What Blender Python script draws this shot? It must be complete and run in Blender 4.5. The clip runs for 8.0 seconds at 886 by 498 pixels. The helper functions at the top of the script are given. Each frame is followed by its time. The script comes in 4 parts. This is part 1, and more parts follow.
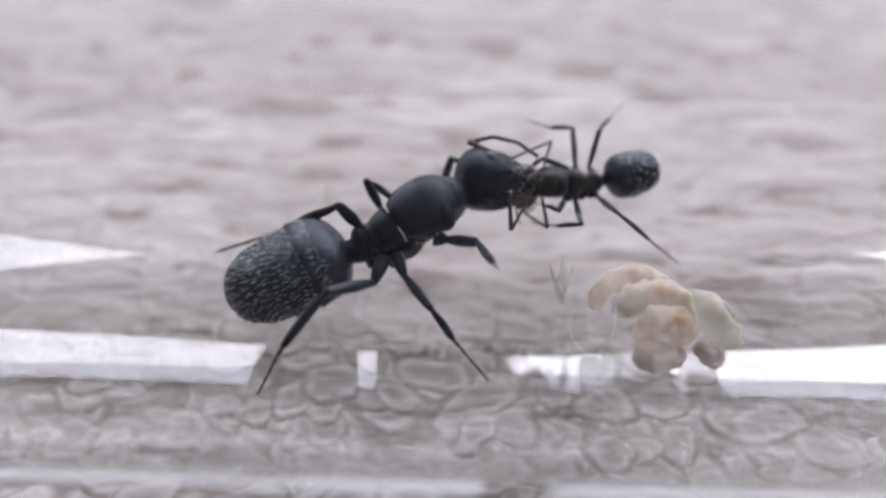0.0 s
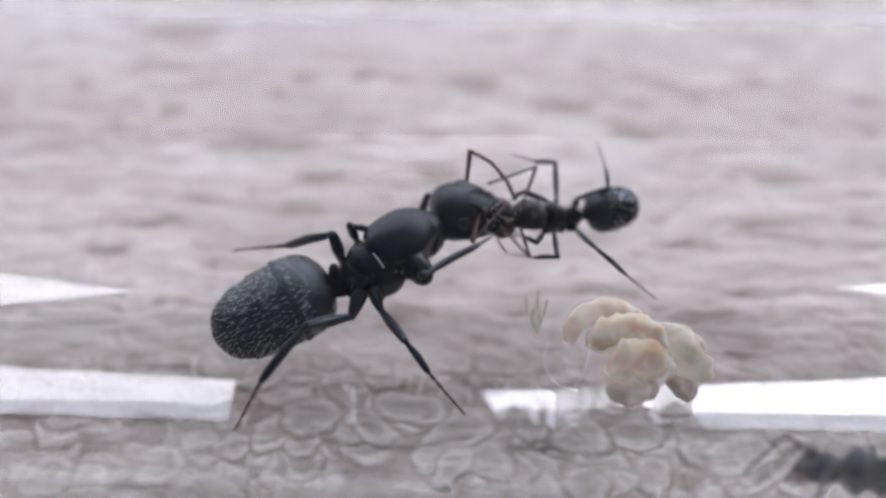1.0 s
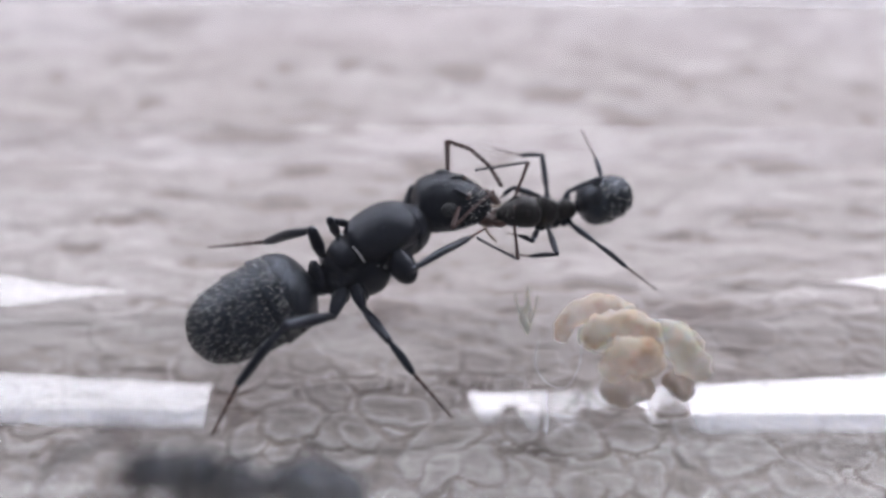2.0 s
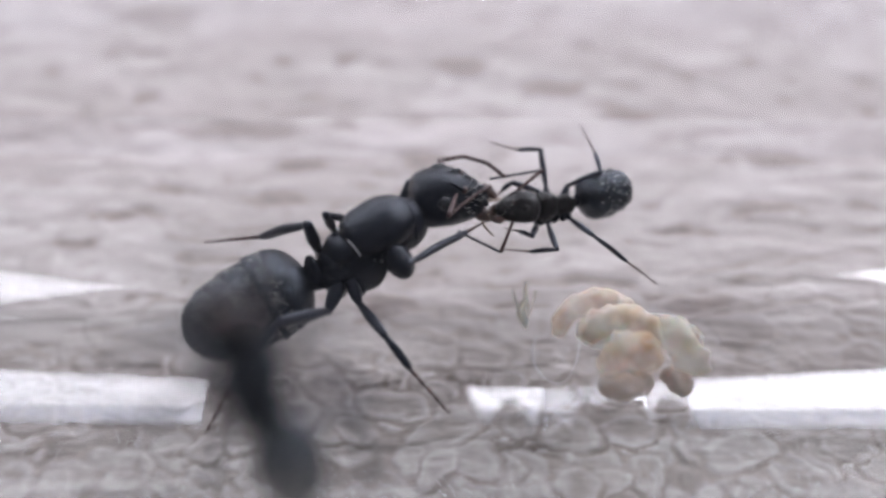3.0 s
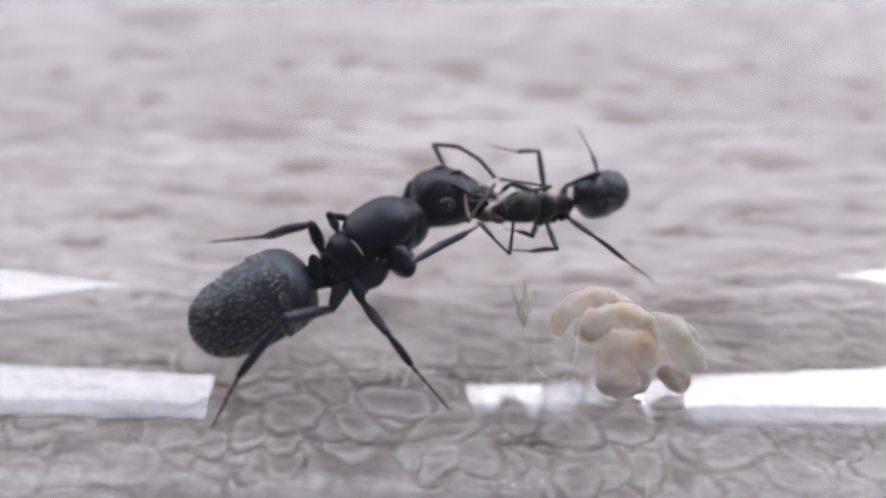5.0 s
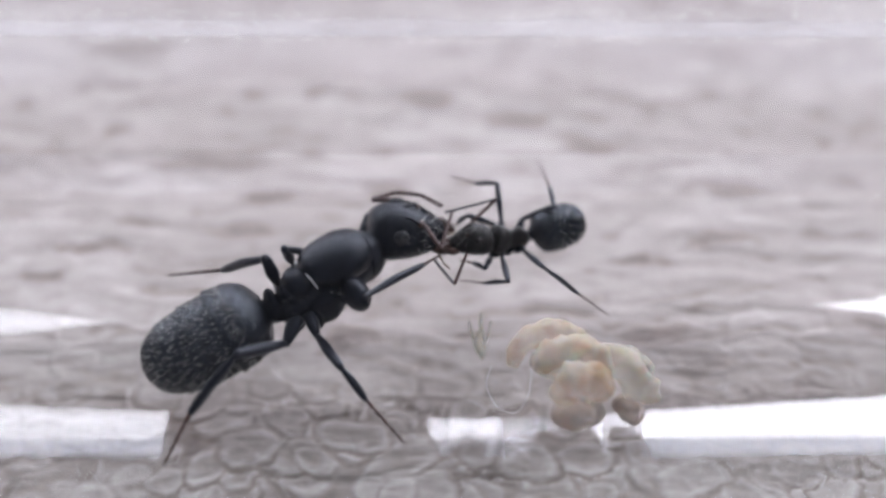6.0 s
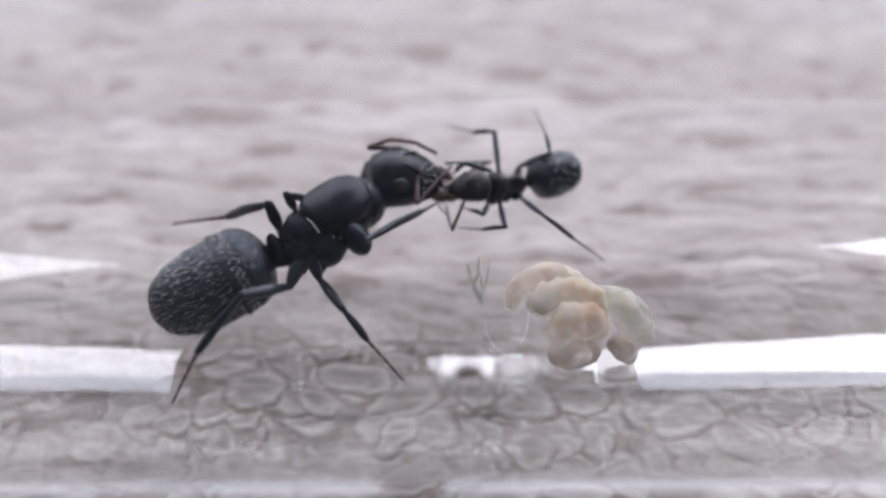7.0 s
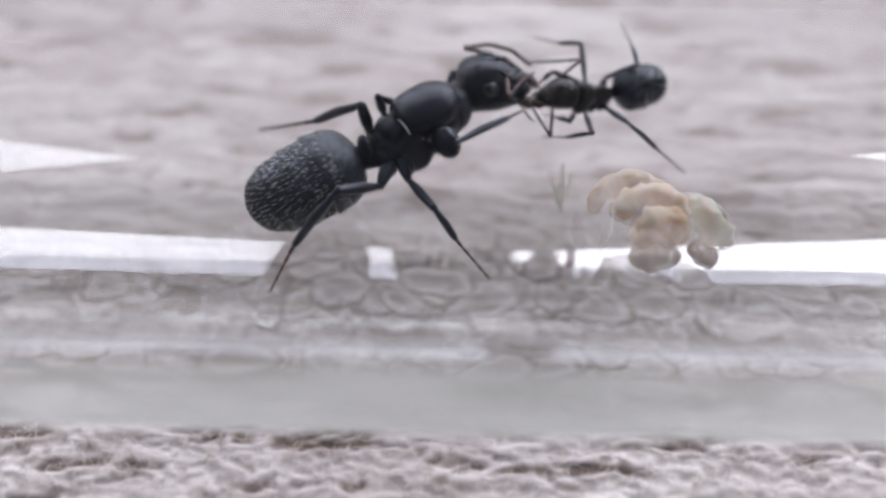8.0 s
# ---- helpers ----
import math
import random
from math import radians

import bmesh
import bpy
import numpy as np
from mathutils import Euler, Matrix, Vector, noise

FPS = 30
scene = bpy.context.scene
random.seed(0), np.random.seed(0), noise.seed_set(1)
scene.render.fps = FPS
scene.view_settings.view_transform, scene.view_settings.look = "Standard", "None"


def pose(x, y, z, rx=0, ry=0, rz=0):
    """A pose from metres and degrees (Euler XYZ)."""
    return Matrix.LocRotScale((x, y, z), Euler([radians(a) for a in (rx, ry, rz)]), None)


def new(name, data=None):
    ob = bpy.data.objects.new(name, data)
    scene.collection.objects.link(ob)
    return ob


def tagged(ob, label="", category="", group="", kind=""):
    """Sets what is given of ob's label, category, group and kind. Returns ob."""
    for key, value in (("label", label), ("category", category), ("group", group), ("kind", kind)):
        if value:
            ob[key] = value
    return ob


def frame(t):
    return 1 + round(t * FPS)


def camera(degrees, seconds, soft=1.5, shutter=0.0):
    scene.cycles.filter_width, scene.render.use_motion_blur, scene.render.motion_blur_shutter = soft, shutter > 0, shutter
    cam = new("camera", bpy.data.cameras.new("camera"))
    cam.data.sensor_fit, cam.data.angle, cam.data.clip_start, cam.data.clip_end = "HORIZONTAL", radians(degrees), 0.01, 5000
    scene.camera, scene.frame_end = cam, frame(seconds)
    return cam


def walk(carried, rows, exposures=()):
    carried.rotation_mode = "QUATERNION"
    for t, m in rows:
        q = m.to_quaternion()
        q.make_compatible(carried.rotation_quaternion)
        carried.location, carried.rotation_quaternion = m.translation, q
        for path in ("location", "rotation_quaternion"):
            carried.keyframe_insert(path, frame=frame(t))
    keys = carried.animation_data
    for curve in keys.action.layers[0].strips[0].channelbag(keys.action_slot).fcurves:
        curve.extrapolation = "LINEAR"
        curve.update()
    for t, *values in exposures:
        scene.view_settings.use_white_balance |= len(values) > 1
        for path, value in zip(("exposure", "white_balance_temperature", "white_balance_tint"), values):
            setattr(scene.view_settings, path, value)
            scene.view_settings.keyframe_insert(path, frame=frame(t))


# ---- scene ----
import collections

MM = 0.001

# ---- camera: hand-held close-up over a glass tube; rows in mm and degrees (yaw, pitch, lean) ----
cam = camera(58.0, 8.0, soft=2.8)
cam.data.dof.use_dof = True
cam.data.dof.focus_distance = 33.5 * MM
cam.data.dof.aperture_fstop = 20
PATH = [
    (0, -2.64, -23.67, 29.94, 2.28, -45.19, -0.42),
    (0.5, -2.49, -23.96, 30.44, 1.66, -43.90, 0.08),
    (1, -2.09, -23.84, 30.48, 1.15, -43.11, 0.15),
    (1.5, -1.91, -23.09, 29.88, 0.56, -43.42, 0.21),
    (3, -1.59, -22.44, 29.27, 0.62, -43.99, -0.16),
    (3.5, -1.65, -22.64, 29.23, 0.74, -44.46, -0.11),
    (4, -1.67, -22.63, 29.33, 0.67, -44.36, 0.01),
    (5.5, -1.57, -23.17, 29.85, 0.54, -42.99, -0.00),
    (6, -0.33, -22.75, 30.04, -0.71, -42.24, 0.45),
    (6.5, 0.00, -22.50, 29.90, -0.00, -43.00, 0.00),
    (7, -0.20, -23.92, 29.83, -0.49, -44.57, 0.09),
    (7.5, -1.19, -23.54, 29.23, 0.12, -46.49, -0.33),
    (7.7, -0.46, -23.88, 29.29, 0.17, -46.46, -0.29),
    (7.8, -0.97, -25.87, 29.48, 1.32, -47.08, -0.18),
    (7.9, -2.94, -26.48, 28.91, 1.74, -47.45, -0.19),
    (8.0, -2.94, -26.48, 28.91, 1.74, -47.45, -0.19),
]


def eye_pose(x, y, z, yaw, pitch, lean):
    return pose(x * MM, y * MM, z * MM, 0, 0, yaw) @ pose(0, 0, 0, 90 + pitch) @ pose(0, 0, 0, 0, 0, lean)


walk(cam, [(r[0], eye_pose(*r[1:])) for r in PATH], [(0.0, -0.74, 6150, 19), (8.0, -0.74, 6150, 19)])

# ---- light: low wide window ahead, added fill behind and roof lamps, grey sky outside ----
world = bpy.data.worlds.new("sky")
scene.world = world
world.use_nodes = True
wn = world.node_tree.nodes
sky = wn.new("ShaderNodeTexSky")
sky.sky_type, sky.sun_disc = "NISHITA", False
sky.sun_elevation, sky.sun_rotation = radians(40), radians(180)
wn["Background"].inputs["Strength"].default_value = 0.1
world.node_tree.links.new(sky.outputs["Color"], wn["Background"].inputs["Color"])

ROOM_X, ROOM_N, ROOM_S, ROOM_TOP = 1.6, 0.7, -1.0, 1.7
FRONT = (-1.25, 1.25, 0.25, 0.88)       # window ahead, lintel lowest in the middle to shape the reflected band: x0, x1, z0, z1
LINTEL_EAST = 1.02                       # the lintel climbs higher towards the east, to raise the reflected band there
BACK = (-1.3, 1.3, 0.95, 1.62)          # high opening added behind, for a fill lamp
WEDGE_OPENINGS = (((-0.73, 0.43), (-1.12, 0.69), (-1.42, 0.69), (-1.42, -0.03)), ((0.85, 0.25), (1.42, 0.68), (1.42, -0.18)))  # outlines of two added roof openings, shaped to the wedge reflections


def opening_lamp(name, x0, x1, z0, z1, y, turn, watts, tint):
    data = bpy.data.lights.new(name, "AREA")
    data.shape, data.size, data.size_y = "RECTANGLE", x1 - x0, z1 - z0
    data.energy, data.color = watts, tint
    lamp = new(name, data)
    lamp.matrix_world = pose((x0 + x1) / 2, y, (z0 + z1) / 2, turn, 0, 0)
    return lamp


# sky above; dim lower lamp added to imitate the band's second, weaker reflection
# east half set brighter only to balance the cloth from left to right
opening_lamp("window_light_north_west", FRONT[0], 0, 0.41, LINTEL_EAST, ROOM_N + 0.06, -90, 55, (0.975, 0.985, 1.0))
opening_lamp("window_light_north_east", 0, FRONT[1], 0.41, LINTEL_EAST, ROOM_N + 0.06, -90, 85, (0.975, 0.985, 1.0))
opening_lamp("window_light_distance", FRONT[0], FRONT[1], FRONT[2], 0.41, ROOM_N + 0.06, -90, 14, (0.86, 0.9, 1.0))
# fill lamp added behind the camera, for the near faces
opening_lamp("window_light_south", *BACK, ROOM_S - 0.03, 90, 3.2, (1.0, 0.985, 0.97))
# lamps added over the wedge openings, to reflect in the glass
for side, watts in ((-1, 34), (1, 56)):
    data = bpy.data.lights.new("roof_light", "AREA")
    data.shape, data.size, data.size_y, data.energy, data.color = "RECTANGLE", 0.72, 0.9, watts, (0.97, 0.985, 1.0)
    new("roof_light", data).matrix_world = pose(side * 1.08, 0.25, ROOM_TOP + 0.04)


# ---- materials ----
def material(name):
    m = bpy.data.materials.new(name)
    m.use_nodes = True
    return m, m.node_tree.nodes, m.node_tree.links, m.node_tree.nodes["Principled BSDF"]


def noise_node(nodes, links, scale, detail=4, rough=0.6, stretch=(1, 1, 1)):
    tc = nodes.new("ShaderNodeTexCoord")
    mp = nodes.new("ShaderNodeMapping")
    mp.inputs["Scale"].default_value = stretch
    n = nodes.new("ShaderNodeTexNoise")
    n.inputs["Scale"].default_value, n.inputs["Detail"].default_value, n.inputs["Roughness"].default_value = scale, detail, rough
    links.new(tc.outputs["Object"], mp.inputs["Vector"])
    links.new(mp.outputs["Vector"], n.inputs["Vector"])
    return n


def ramp_node(nodes, links, source, stops):
    r = nodes.new("ShaderNodeValToRGB")
    els = r.color_ramp.elements
    while len(els) < len(stops):
        els.new(0.5)
    for e, (p, c) in zip(els, stops):
        e.position, e.color = p, (*c, 1)
    links.new(source, r.inputs["Fac"])
    return r


def bump_node(nodes, links, source, bsdf, strength, depth):
    b = nodes.new("ShaderNodeBump")
    b.inputs["Strength"].default_value, b.inputs["Distance"].default_value = strength, depth
    links.new(source, b.inputs["Height"])
    links.new(b.outputs["Normal"], bsdf.inputs["Normal"])
    return b


def speckled(name, low, high, rough, scale, bump, spec=0.5, sheen=0.0, gleam=(1, 1, 1)):
    """A surface of two tones with grain at two scales."""
    m, nodes, links, bsdf = material(name)
    n = noise_node(nodes, links, scale)
    r = ramp_node(nodes, links, n.outputs["Fac"], [(0.3, low), (0.75, high)])
    links.new(r.outputs["Color"], bsdf.inputs["Base Color"])
    bsdf.inputs["Roughness"].default_value = rough
    bsdf.inputs["Specular IOR Level"].default_value = spec
    bsdf.inputs["Sheen Weight"].default_value = sheen
    bsdf.inputs["Specular Tint"].default_value = (*gleam, 1)
    fine = noise_node(nodes, links, scale * 7, 3)
    bump_node(nodes, links, fine.outputs["Fac"], bsdf, bump, 0.00006)
    return m


CUTICLE = speckled("black_cuticle", (0.006, 0.0065, 0.009), (0.012, 0.0135, 0.019), 0.21, 1500, 0.7, spec=0.2, gleam=(0.78, 0.87, 1))
GASTER = speckled("grey_black_cuticle", (0.006, 0.0065, 0.009), (0.013, 0.015, 0.021), 0.27, 1800, 0.8, spec=0.44, gleam=(0.76, 0.87, 1))
BROWNISH = speckled("brown_black_cuticle", (0.004, 0.0037, 0.004), (0.013, 0.011, 0.011), 0.3, 1300, 0.8, spec=0.22)
SHANK = speckled("dark_leg_cuticle", (0.006, 0.006, 0.009), (0.013, 0.014, 0.021), 0.33, 1800, 0.4, spec=0.33, gleam=(0.75, 0.85, 1))
RUSTY = speckled("red_brown_cuticle", (0.022, 0.01, 0.008), (0.1, 0.042, 0.028), 0.4, 2500, 0.3)
PALP = speckled("tan_palp", (0.2, 0.14, 0.1), (0.42, 0.34, 0.27), 0.4, 2500, 0.2)
EYE = speckled("eye_facets", (0.01, 0.011, 0.014), (0.02, 0.022, 0.027), 0.22, 6000, 0.5)
BRISTLE = speckled("dark_bristle", (0.05, 0.05, 0.05), (0.2, 0.2, 0.19), 0.45, 900, 0.0)
HAIR = speckled("pale_hair", (0.44, 0.43, 0.39), (0.66, 0.64, 0.59), 0.45, 900, 0.0)
FEELER = speckled("brown_antenna_cuticle", (0.025, 0.011, 0.01), (0.075, 0.034, 0.028), 0.5, 2500, 0.3, spec=0.3)
# glints on the queen's flank as grey and pale colour; pale also for wing scars
GLINT_GREY = speckled("grey_glint_fleck", (0.05, 0.05, 0.05), (0.22, 0.22, 0.21), 0.3, 3500, 0.6)
SCAR_GLINT = speckled("pale_scar_and_glint", (0.4, 0.4, 0.4), (0.65, 0.65, 0.66), 0.35, 2500, 0.3)
THREAD = speckled("tan_thread", (0.36, 0.29, 0.23), (0.66, 0.59, 0.52), 0.8, 700, 0.0)
FIBRE = speckled("white_fibre", (0.6, 0.6, 0.6), (0.85, 0.85, 0.85), 0.5, 900, 0.0)


def brood_material(name, low, high, clear):
    m, nodes, links, bsdf = material(name)
    n = noise_node(nodes, links, 700, 3)
    r = ramp_node(nodes, links, n.outputs["Fac"], [(0.38, low), (0.6, high)])
    links.new(r.outputs["Color"], bsdf.inputs["Base Color"])
    bsdf.inputs["Roughness"].default_value = 0.55
    bsdf.inputs["Specular IOR Level"].default_value = 0.15
    bsdf.inputs["Alpha"].default_value = clear
    bsdf.inputs["Subsurface Weight"].default_value = 0.5
    bsdf.inputs["Subsurface Radius"].default_value = (0.0012, 0.0008, 0.0005)
    bsdf.inputs["Subsurface Scale"].default_value = 1.0
    fine = noise_node(nodes, links, 3500, 3)
    bump_node(nodes, links, fine.outputs["Fac"], bsdf, 0.3, 0.00008)
    return m


WITHERED = brood_material("withered_stalk", (0.7, 0.69, 0.52), (0.84, 0.83, 0.69), 0.24)
BROOD_CREAM = brood_material("cream_brood", (0.68, 0.48, 0.31), (0.92, 0.81, 0.68), 0.27)
# greyed copy of the brood colour: shade and dark reflection painted in
BROOD_SHADED = brood_material("shaded_brood", (0.34, 0.29, 0.255), (0.5, 0.43, 0.375), 0.66)
BROOD_PALE = brood_material("pale_brood", (0.78, 0.72, 0.57), (0.93, 0.89, 0.79), 0.2)


def glass_material(name, base, bend, rough):
    """Clear glass surface: a gloss that grows towards grazing over clear sight through it."""
    m, nodes, links, bsdf = material(name)
    nodes.remove(bsdf)
    out = nodes["Material Output"]
    clear = nodes.new("ShaderNodeBsdfTransparent")
    clear.inputs["Color"].default_value = (0.985, 0.99, 0.988, 1)
    gloss = nodes.new("ShaderNodeBsdfGlossy")
    gloss.inputs["Roughness"].default_value = rough
    facing = nodes.new("ShaderNodeLayerWeight")
    facing.inputs["Blend"].default_value = 0.5
    power = nodes.new("ShaderNodeMath")
    power.operation = "POWER"
    power.inputs[1].default_value = bend
    links.new(facing.outputs["Facing"], power.inputs[0])
    fac = nodes.new("ShaderNodeMath")
    fac.operation = "MULTIPLY_ADD"
    fac.inputs[1].default_value, fac.inputs[2].default_value = 0.9, base
    links.new(power.outputs[0], fac.inputs[0])
    mix = nodes.new("ShaderNodeMixShader")
    links.new(fac.outputs[0], mix.inputs["Fac"])
    links.new(clear.outputs[0], mix.inputs[1])
    links.new(gloss.outputs[0], mix.inputs[2])
    links.new(mix.outputs[0], out.inputs["Surface"])
    return m




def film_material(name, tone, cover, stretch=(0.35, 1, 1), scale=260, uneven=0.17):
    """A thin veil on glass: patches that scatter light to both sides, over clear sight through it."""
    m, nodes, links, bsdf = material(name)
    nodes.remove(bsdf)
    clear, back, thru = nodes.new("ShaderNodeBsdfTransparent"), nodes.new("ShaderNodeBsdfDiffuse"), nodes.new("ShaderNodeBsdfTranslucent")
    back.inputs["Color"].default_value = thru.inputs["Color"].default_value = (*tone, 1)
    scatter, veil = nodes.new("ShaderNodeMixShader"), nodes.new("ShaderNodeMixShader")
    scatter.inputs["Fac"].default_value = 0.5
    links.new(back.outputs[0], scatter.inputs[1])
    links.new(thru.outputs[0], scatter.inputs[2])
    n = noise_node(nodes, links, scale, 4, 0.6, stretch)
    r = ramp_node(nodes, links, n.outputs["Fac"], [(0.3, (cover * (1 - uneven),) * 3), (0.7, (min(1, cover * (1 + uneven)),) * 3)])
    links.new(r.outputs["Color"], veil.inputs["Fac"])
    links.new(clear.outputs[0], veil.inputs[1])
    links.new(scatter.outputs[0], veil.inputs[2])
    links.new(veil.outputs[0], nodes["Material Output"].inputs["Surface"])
    return m


MIST = film_material("glass_mist", (0.48, 0.475, 0.435), 0.5, (0.03, 1, 1), 800, 0.35)
# white strips that paint the glass wall's grazing reflections
EDGE_GLINT = film_material("glass_edge_glint", (0.93, 0.93, 0.95), 0.5)
FAR_GLINT = film_material("glass_far_glint", (0.93, 0.93, 0.95), 0.2)
GLASS_INNER = glass_material("clear_glass_inside", 0.06, 5.0, 0.015)
GLASS_OUTER = glass_material("clear_glass_outside", 0.004, 6.0, 0.2)


def yarn_material():
    """Greige yarn; brown shows where the mesh has thin pile or painted loop shade."""
    m, nodes, links, bsdf = material("greige_yarn")
    grain = noise_node(nodes, links, 900, 5, 0.75, (0.25, 1.5, 1.0))
    ply = nodes.new("ShaderNodeAttribute")
    ply.attribute_name = "ply_and_shade"
    both = nodes.new("ShaderNodeMath")
    both.operation = "MULTIPLY_ADD"
    both.inputs[1].default_value = 0.55
    half = nodes.new("ShaderNodeMath")
    half.operation = "MULTIPLY"
    half.inputs[1].default_value = 0.45
    links.new(grain.outputs["Fac"], half.inputs[0])
    links.new(ply.outputs["Fac"], both.inputs[0])
    links.new(half.outputs[0], both.inputs[2])
    base = ramp_node(nodes, links, both.outputs[0], [(0.15, (0.23, 0.193, 0.177)), (0.5, (0.43, 0.383, 0.36)), (0.85, (0.61, 0.563, 0.54))])
    patch = noise_node(nodes, links, 75, 3, 0.55, (0.45, 1, 1))
    soft = ramp_node(nodes, links, patch.outputs["Fac"], [(0.33, (0.8, 0.765, 0.76)), (0.58, (1, 1, 1))])
    mix = nodes.new("ShaderNodeMixRGB")
    mix.blend_type = "MULTIPLY"
    mix.inputs["Fac"].default_value = 1.0
    links.new(base.outputs["Color"], mix.inputs["Color1"])
    links.new(soft.outputs["Color"], mix.inputs["Color2"])
    thin = nodes.new("ShaderNodeAttribute")
    thin.attribute_name = "thin_or_shaded"
    brown = noise_node(nodes, links, 1500, 3)
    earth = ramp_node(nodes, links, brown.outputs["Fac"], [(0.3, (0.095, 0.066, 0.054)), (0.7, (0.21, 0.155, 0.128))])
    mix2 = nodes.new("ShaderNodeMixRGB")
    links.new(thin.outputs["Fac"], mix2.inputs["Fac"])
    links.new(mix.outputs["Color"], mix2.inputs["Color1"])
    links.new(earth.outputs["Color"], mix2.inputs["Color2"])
    links.new(mix2.outputs["Color"], bsdf.inputs["Base Color"])
    bsdf.inputs["Roughness"].default_value = 0.9
    bsdf.inputs["Sheen Weight"].default_value = 0.2
    fibre = noise_node(nodes, links, 2600, 5, 0.8, (0.3, 1.2, 1.0))
    bump_node(nodes, links, fibre.outputs["Fac"], bsdf, 0.8, 0.0001)
    return m


YARN = yarn_material()
# surface of the added, unseen room; dark so the glass mirrors little of it
ROOM_DARK = speckled("dark_unseen_room", (0.055, 0.055, 0.055), (0.085, 0.084, 0.082), 0.9, 14, 0.1)


# ---- mesh tools (mm) ----
def part(name, bm, mat, parent=None, label="", origin=(0, 0, 0), smooth=True):
    """Links a bmesh in mm as one mesh object; origin is its pivot, in the parent's space."""
    o = Vector(origin)
    for v in bm.verts:
        v.co = (v.co - o) * MM
    bmesh.ops.recalc_face_normals(bm, faces=bm.faces)
    me = bpy.data.meshes.new(name)
    bm.to_mesh(me)
    bm.free()
    for p in me.polygons:
        p.use_smooth = smooth
    me.materials.append(mat)
    ob = new(name, me)
    if parent is not None:
        ob.parent = parent
    ob.location = o * MM
    if label:
        tagged(ob, label)
    return ob


def loft(bm, rings, close=True):
    """Skins rings of points, with closed ends."""
    made = [[bm.verts.new(p) for p in ring] for ring in rings]
    n = len(made[0])
    for a, b in zip(made, made[1:]):
        for i in range(n):
            bm.faces.new((a[i], a[(i + 1) % n], b[(i + 1) % n], b[i]))
    if close:
        bm.faces.new(list(reversed(made[0])))
        bm.faces.new(made[-1])
    return made


def axes_of(a, b, up=(0, 0, 1)):
    a, b = Vector(a), Vector(b)
    fwd = (b - a).normalized()
    side = fwd.cross(Vector(up)).normalized()
    return fwd, side, side.cross(fwd).normalized()


def sample(profile, s):
    """Smooth values of a profile [(s, width, height, lift), ...] at s, without overshoot."""
    n = len(profile)
    k = next((i for i in range(n - 1) if s <= profile[i + 1][0]), n - 2)
    h = max(profile[k + 1][0] - profile[k][0], 1e-6)
    t = min(1.0, max(0.0, (s - profile[k][0]) / h))
    out = []
    for c in range(1, len(profile[0])):
        def rise(i):
            return (profile[i + 1][c] - profile[i][c]) / max(profile[i + 1][0] - profile[i][0], 1e-6)

        def tangent(i):
            if i == 0:
                return rise(0)
            if i == n - 1:
                return rise(n - 2)
            a, b = rise(i - 1), rise(i)
            return 0.0 if a * b <= 0 else 2 * a * b / (a + b)
        y0, y1, m0, m1 = profile[k][c], profile[k + 1][c], tangent(k) * h, tangent(k + 1) * h
        out.append((2 * t ** 3 - 3 * t * t + 1) * y0 + (t ** 3 - 2 * t * t + t) * m0 + (3 * t * t - 2 * t ** 3) * y1 + (t ** 3 - t * t) * m1)
    return out


def body(bm, a, b, profile, up=(0, 0, 1), steps=28, segs=28, s0=0.0, s1=1.0, rough=0.0, seed=0):
    """A lofted body from a to b; the profile gives half width, half height and lift along it."""
    a, b = Vector(a), Vector(b)
    fwd, side, top = axes_of(a, b, up)
    rings = []
    for i in range(steps + 1):
        k = i / steps
        s = s0 + (s1 - s0) * (0.5 - 0.5 * math.cos(math.pi * k))
        lo, hi = sample(profile, max(0.0, s - 0.015)), sample(profile, min(1.0, s + 0.015))
        mid = sample(profile, s)
        w, h, lift = [(p + q + 2 * r) / 4 for p, q, r in zip(lo, hi, mid)]
        c = a + (b - a) * s + top * lift
        ring = []
        for j in range(segs):
            t = 2 * math.pi * j / segs
            p = c + side * (w * math.cos(t)) + top * (h * math.sin(t))
            if rough:
                p += (p - c) * rough * noise.noise(p * 1.3 + Vector((seed, 0, 0)))
            ring.append(p)
        rings.append(ring)
    loft(bm, rings)


def strand(bm, pts, radii, segs=10, sub=5):
    """A tapered round strand through the points (smoothly)."""
    pts = [Vector(p) for p in pts]
    fine, rad = [], []
    for i in range(len(pts) - 1):
        p0, p1, p2, p3 = pts[max(i - 1, 0)], pts[i], pts[i + 1], pts[min(i + 2, len(pts) - 1)]
        for k in range(sub):
            t = k / sub
            fine.append(0.5 * (2 * p1 + (p2 - p0) * t + (2 * p0 - 5 * p1 + 4 * p2 - p3) * t * t + (3 * p1 - p0 - 3 * p2 + p3) * t ** 3))
            rad.append(radii[i] + (radii[i + 1] - radii[i]) * t)
    fine.append(pts[-1])
    rad.append(radii[-1])
    rings = []
    for i, (p, r) in enumerate(zip(fine, rad)):
        d = fine[min(i + 1, len(fine) - 1)] - fine[max(i - 1, 0)]
        _, side, top = axes_of((0, 0, 0), d, (0.13, 0.2, 0.97))
        rings.append([p + (side * math.cos(2 * math.pi * j / segs) + top * math.sin(2 * math.pi * j / segs)) * r for j in range(segs)])
    loft(bm, rings)


def egg(bm, centre, radii, turn=None, segs=20, rings=12):
    m = Matrix.Translation(centre) @ (turn or Matrix.Identity(4)) @ Matrix.Diagonal((*radii, 1))
    bmesh.ops.create_uvsphere(bm, u_segments=segs, v_segments=rings, radius=1.0, matrix=m)


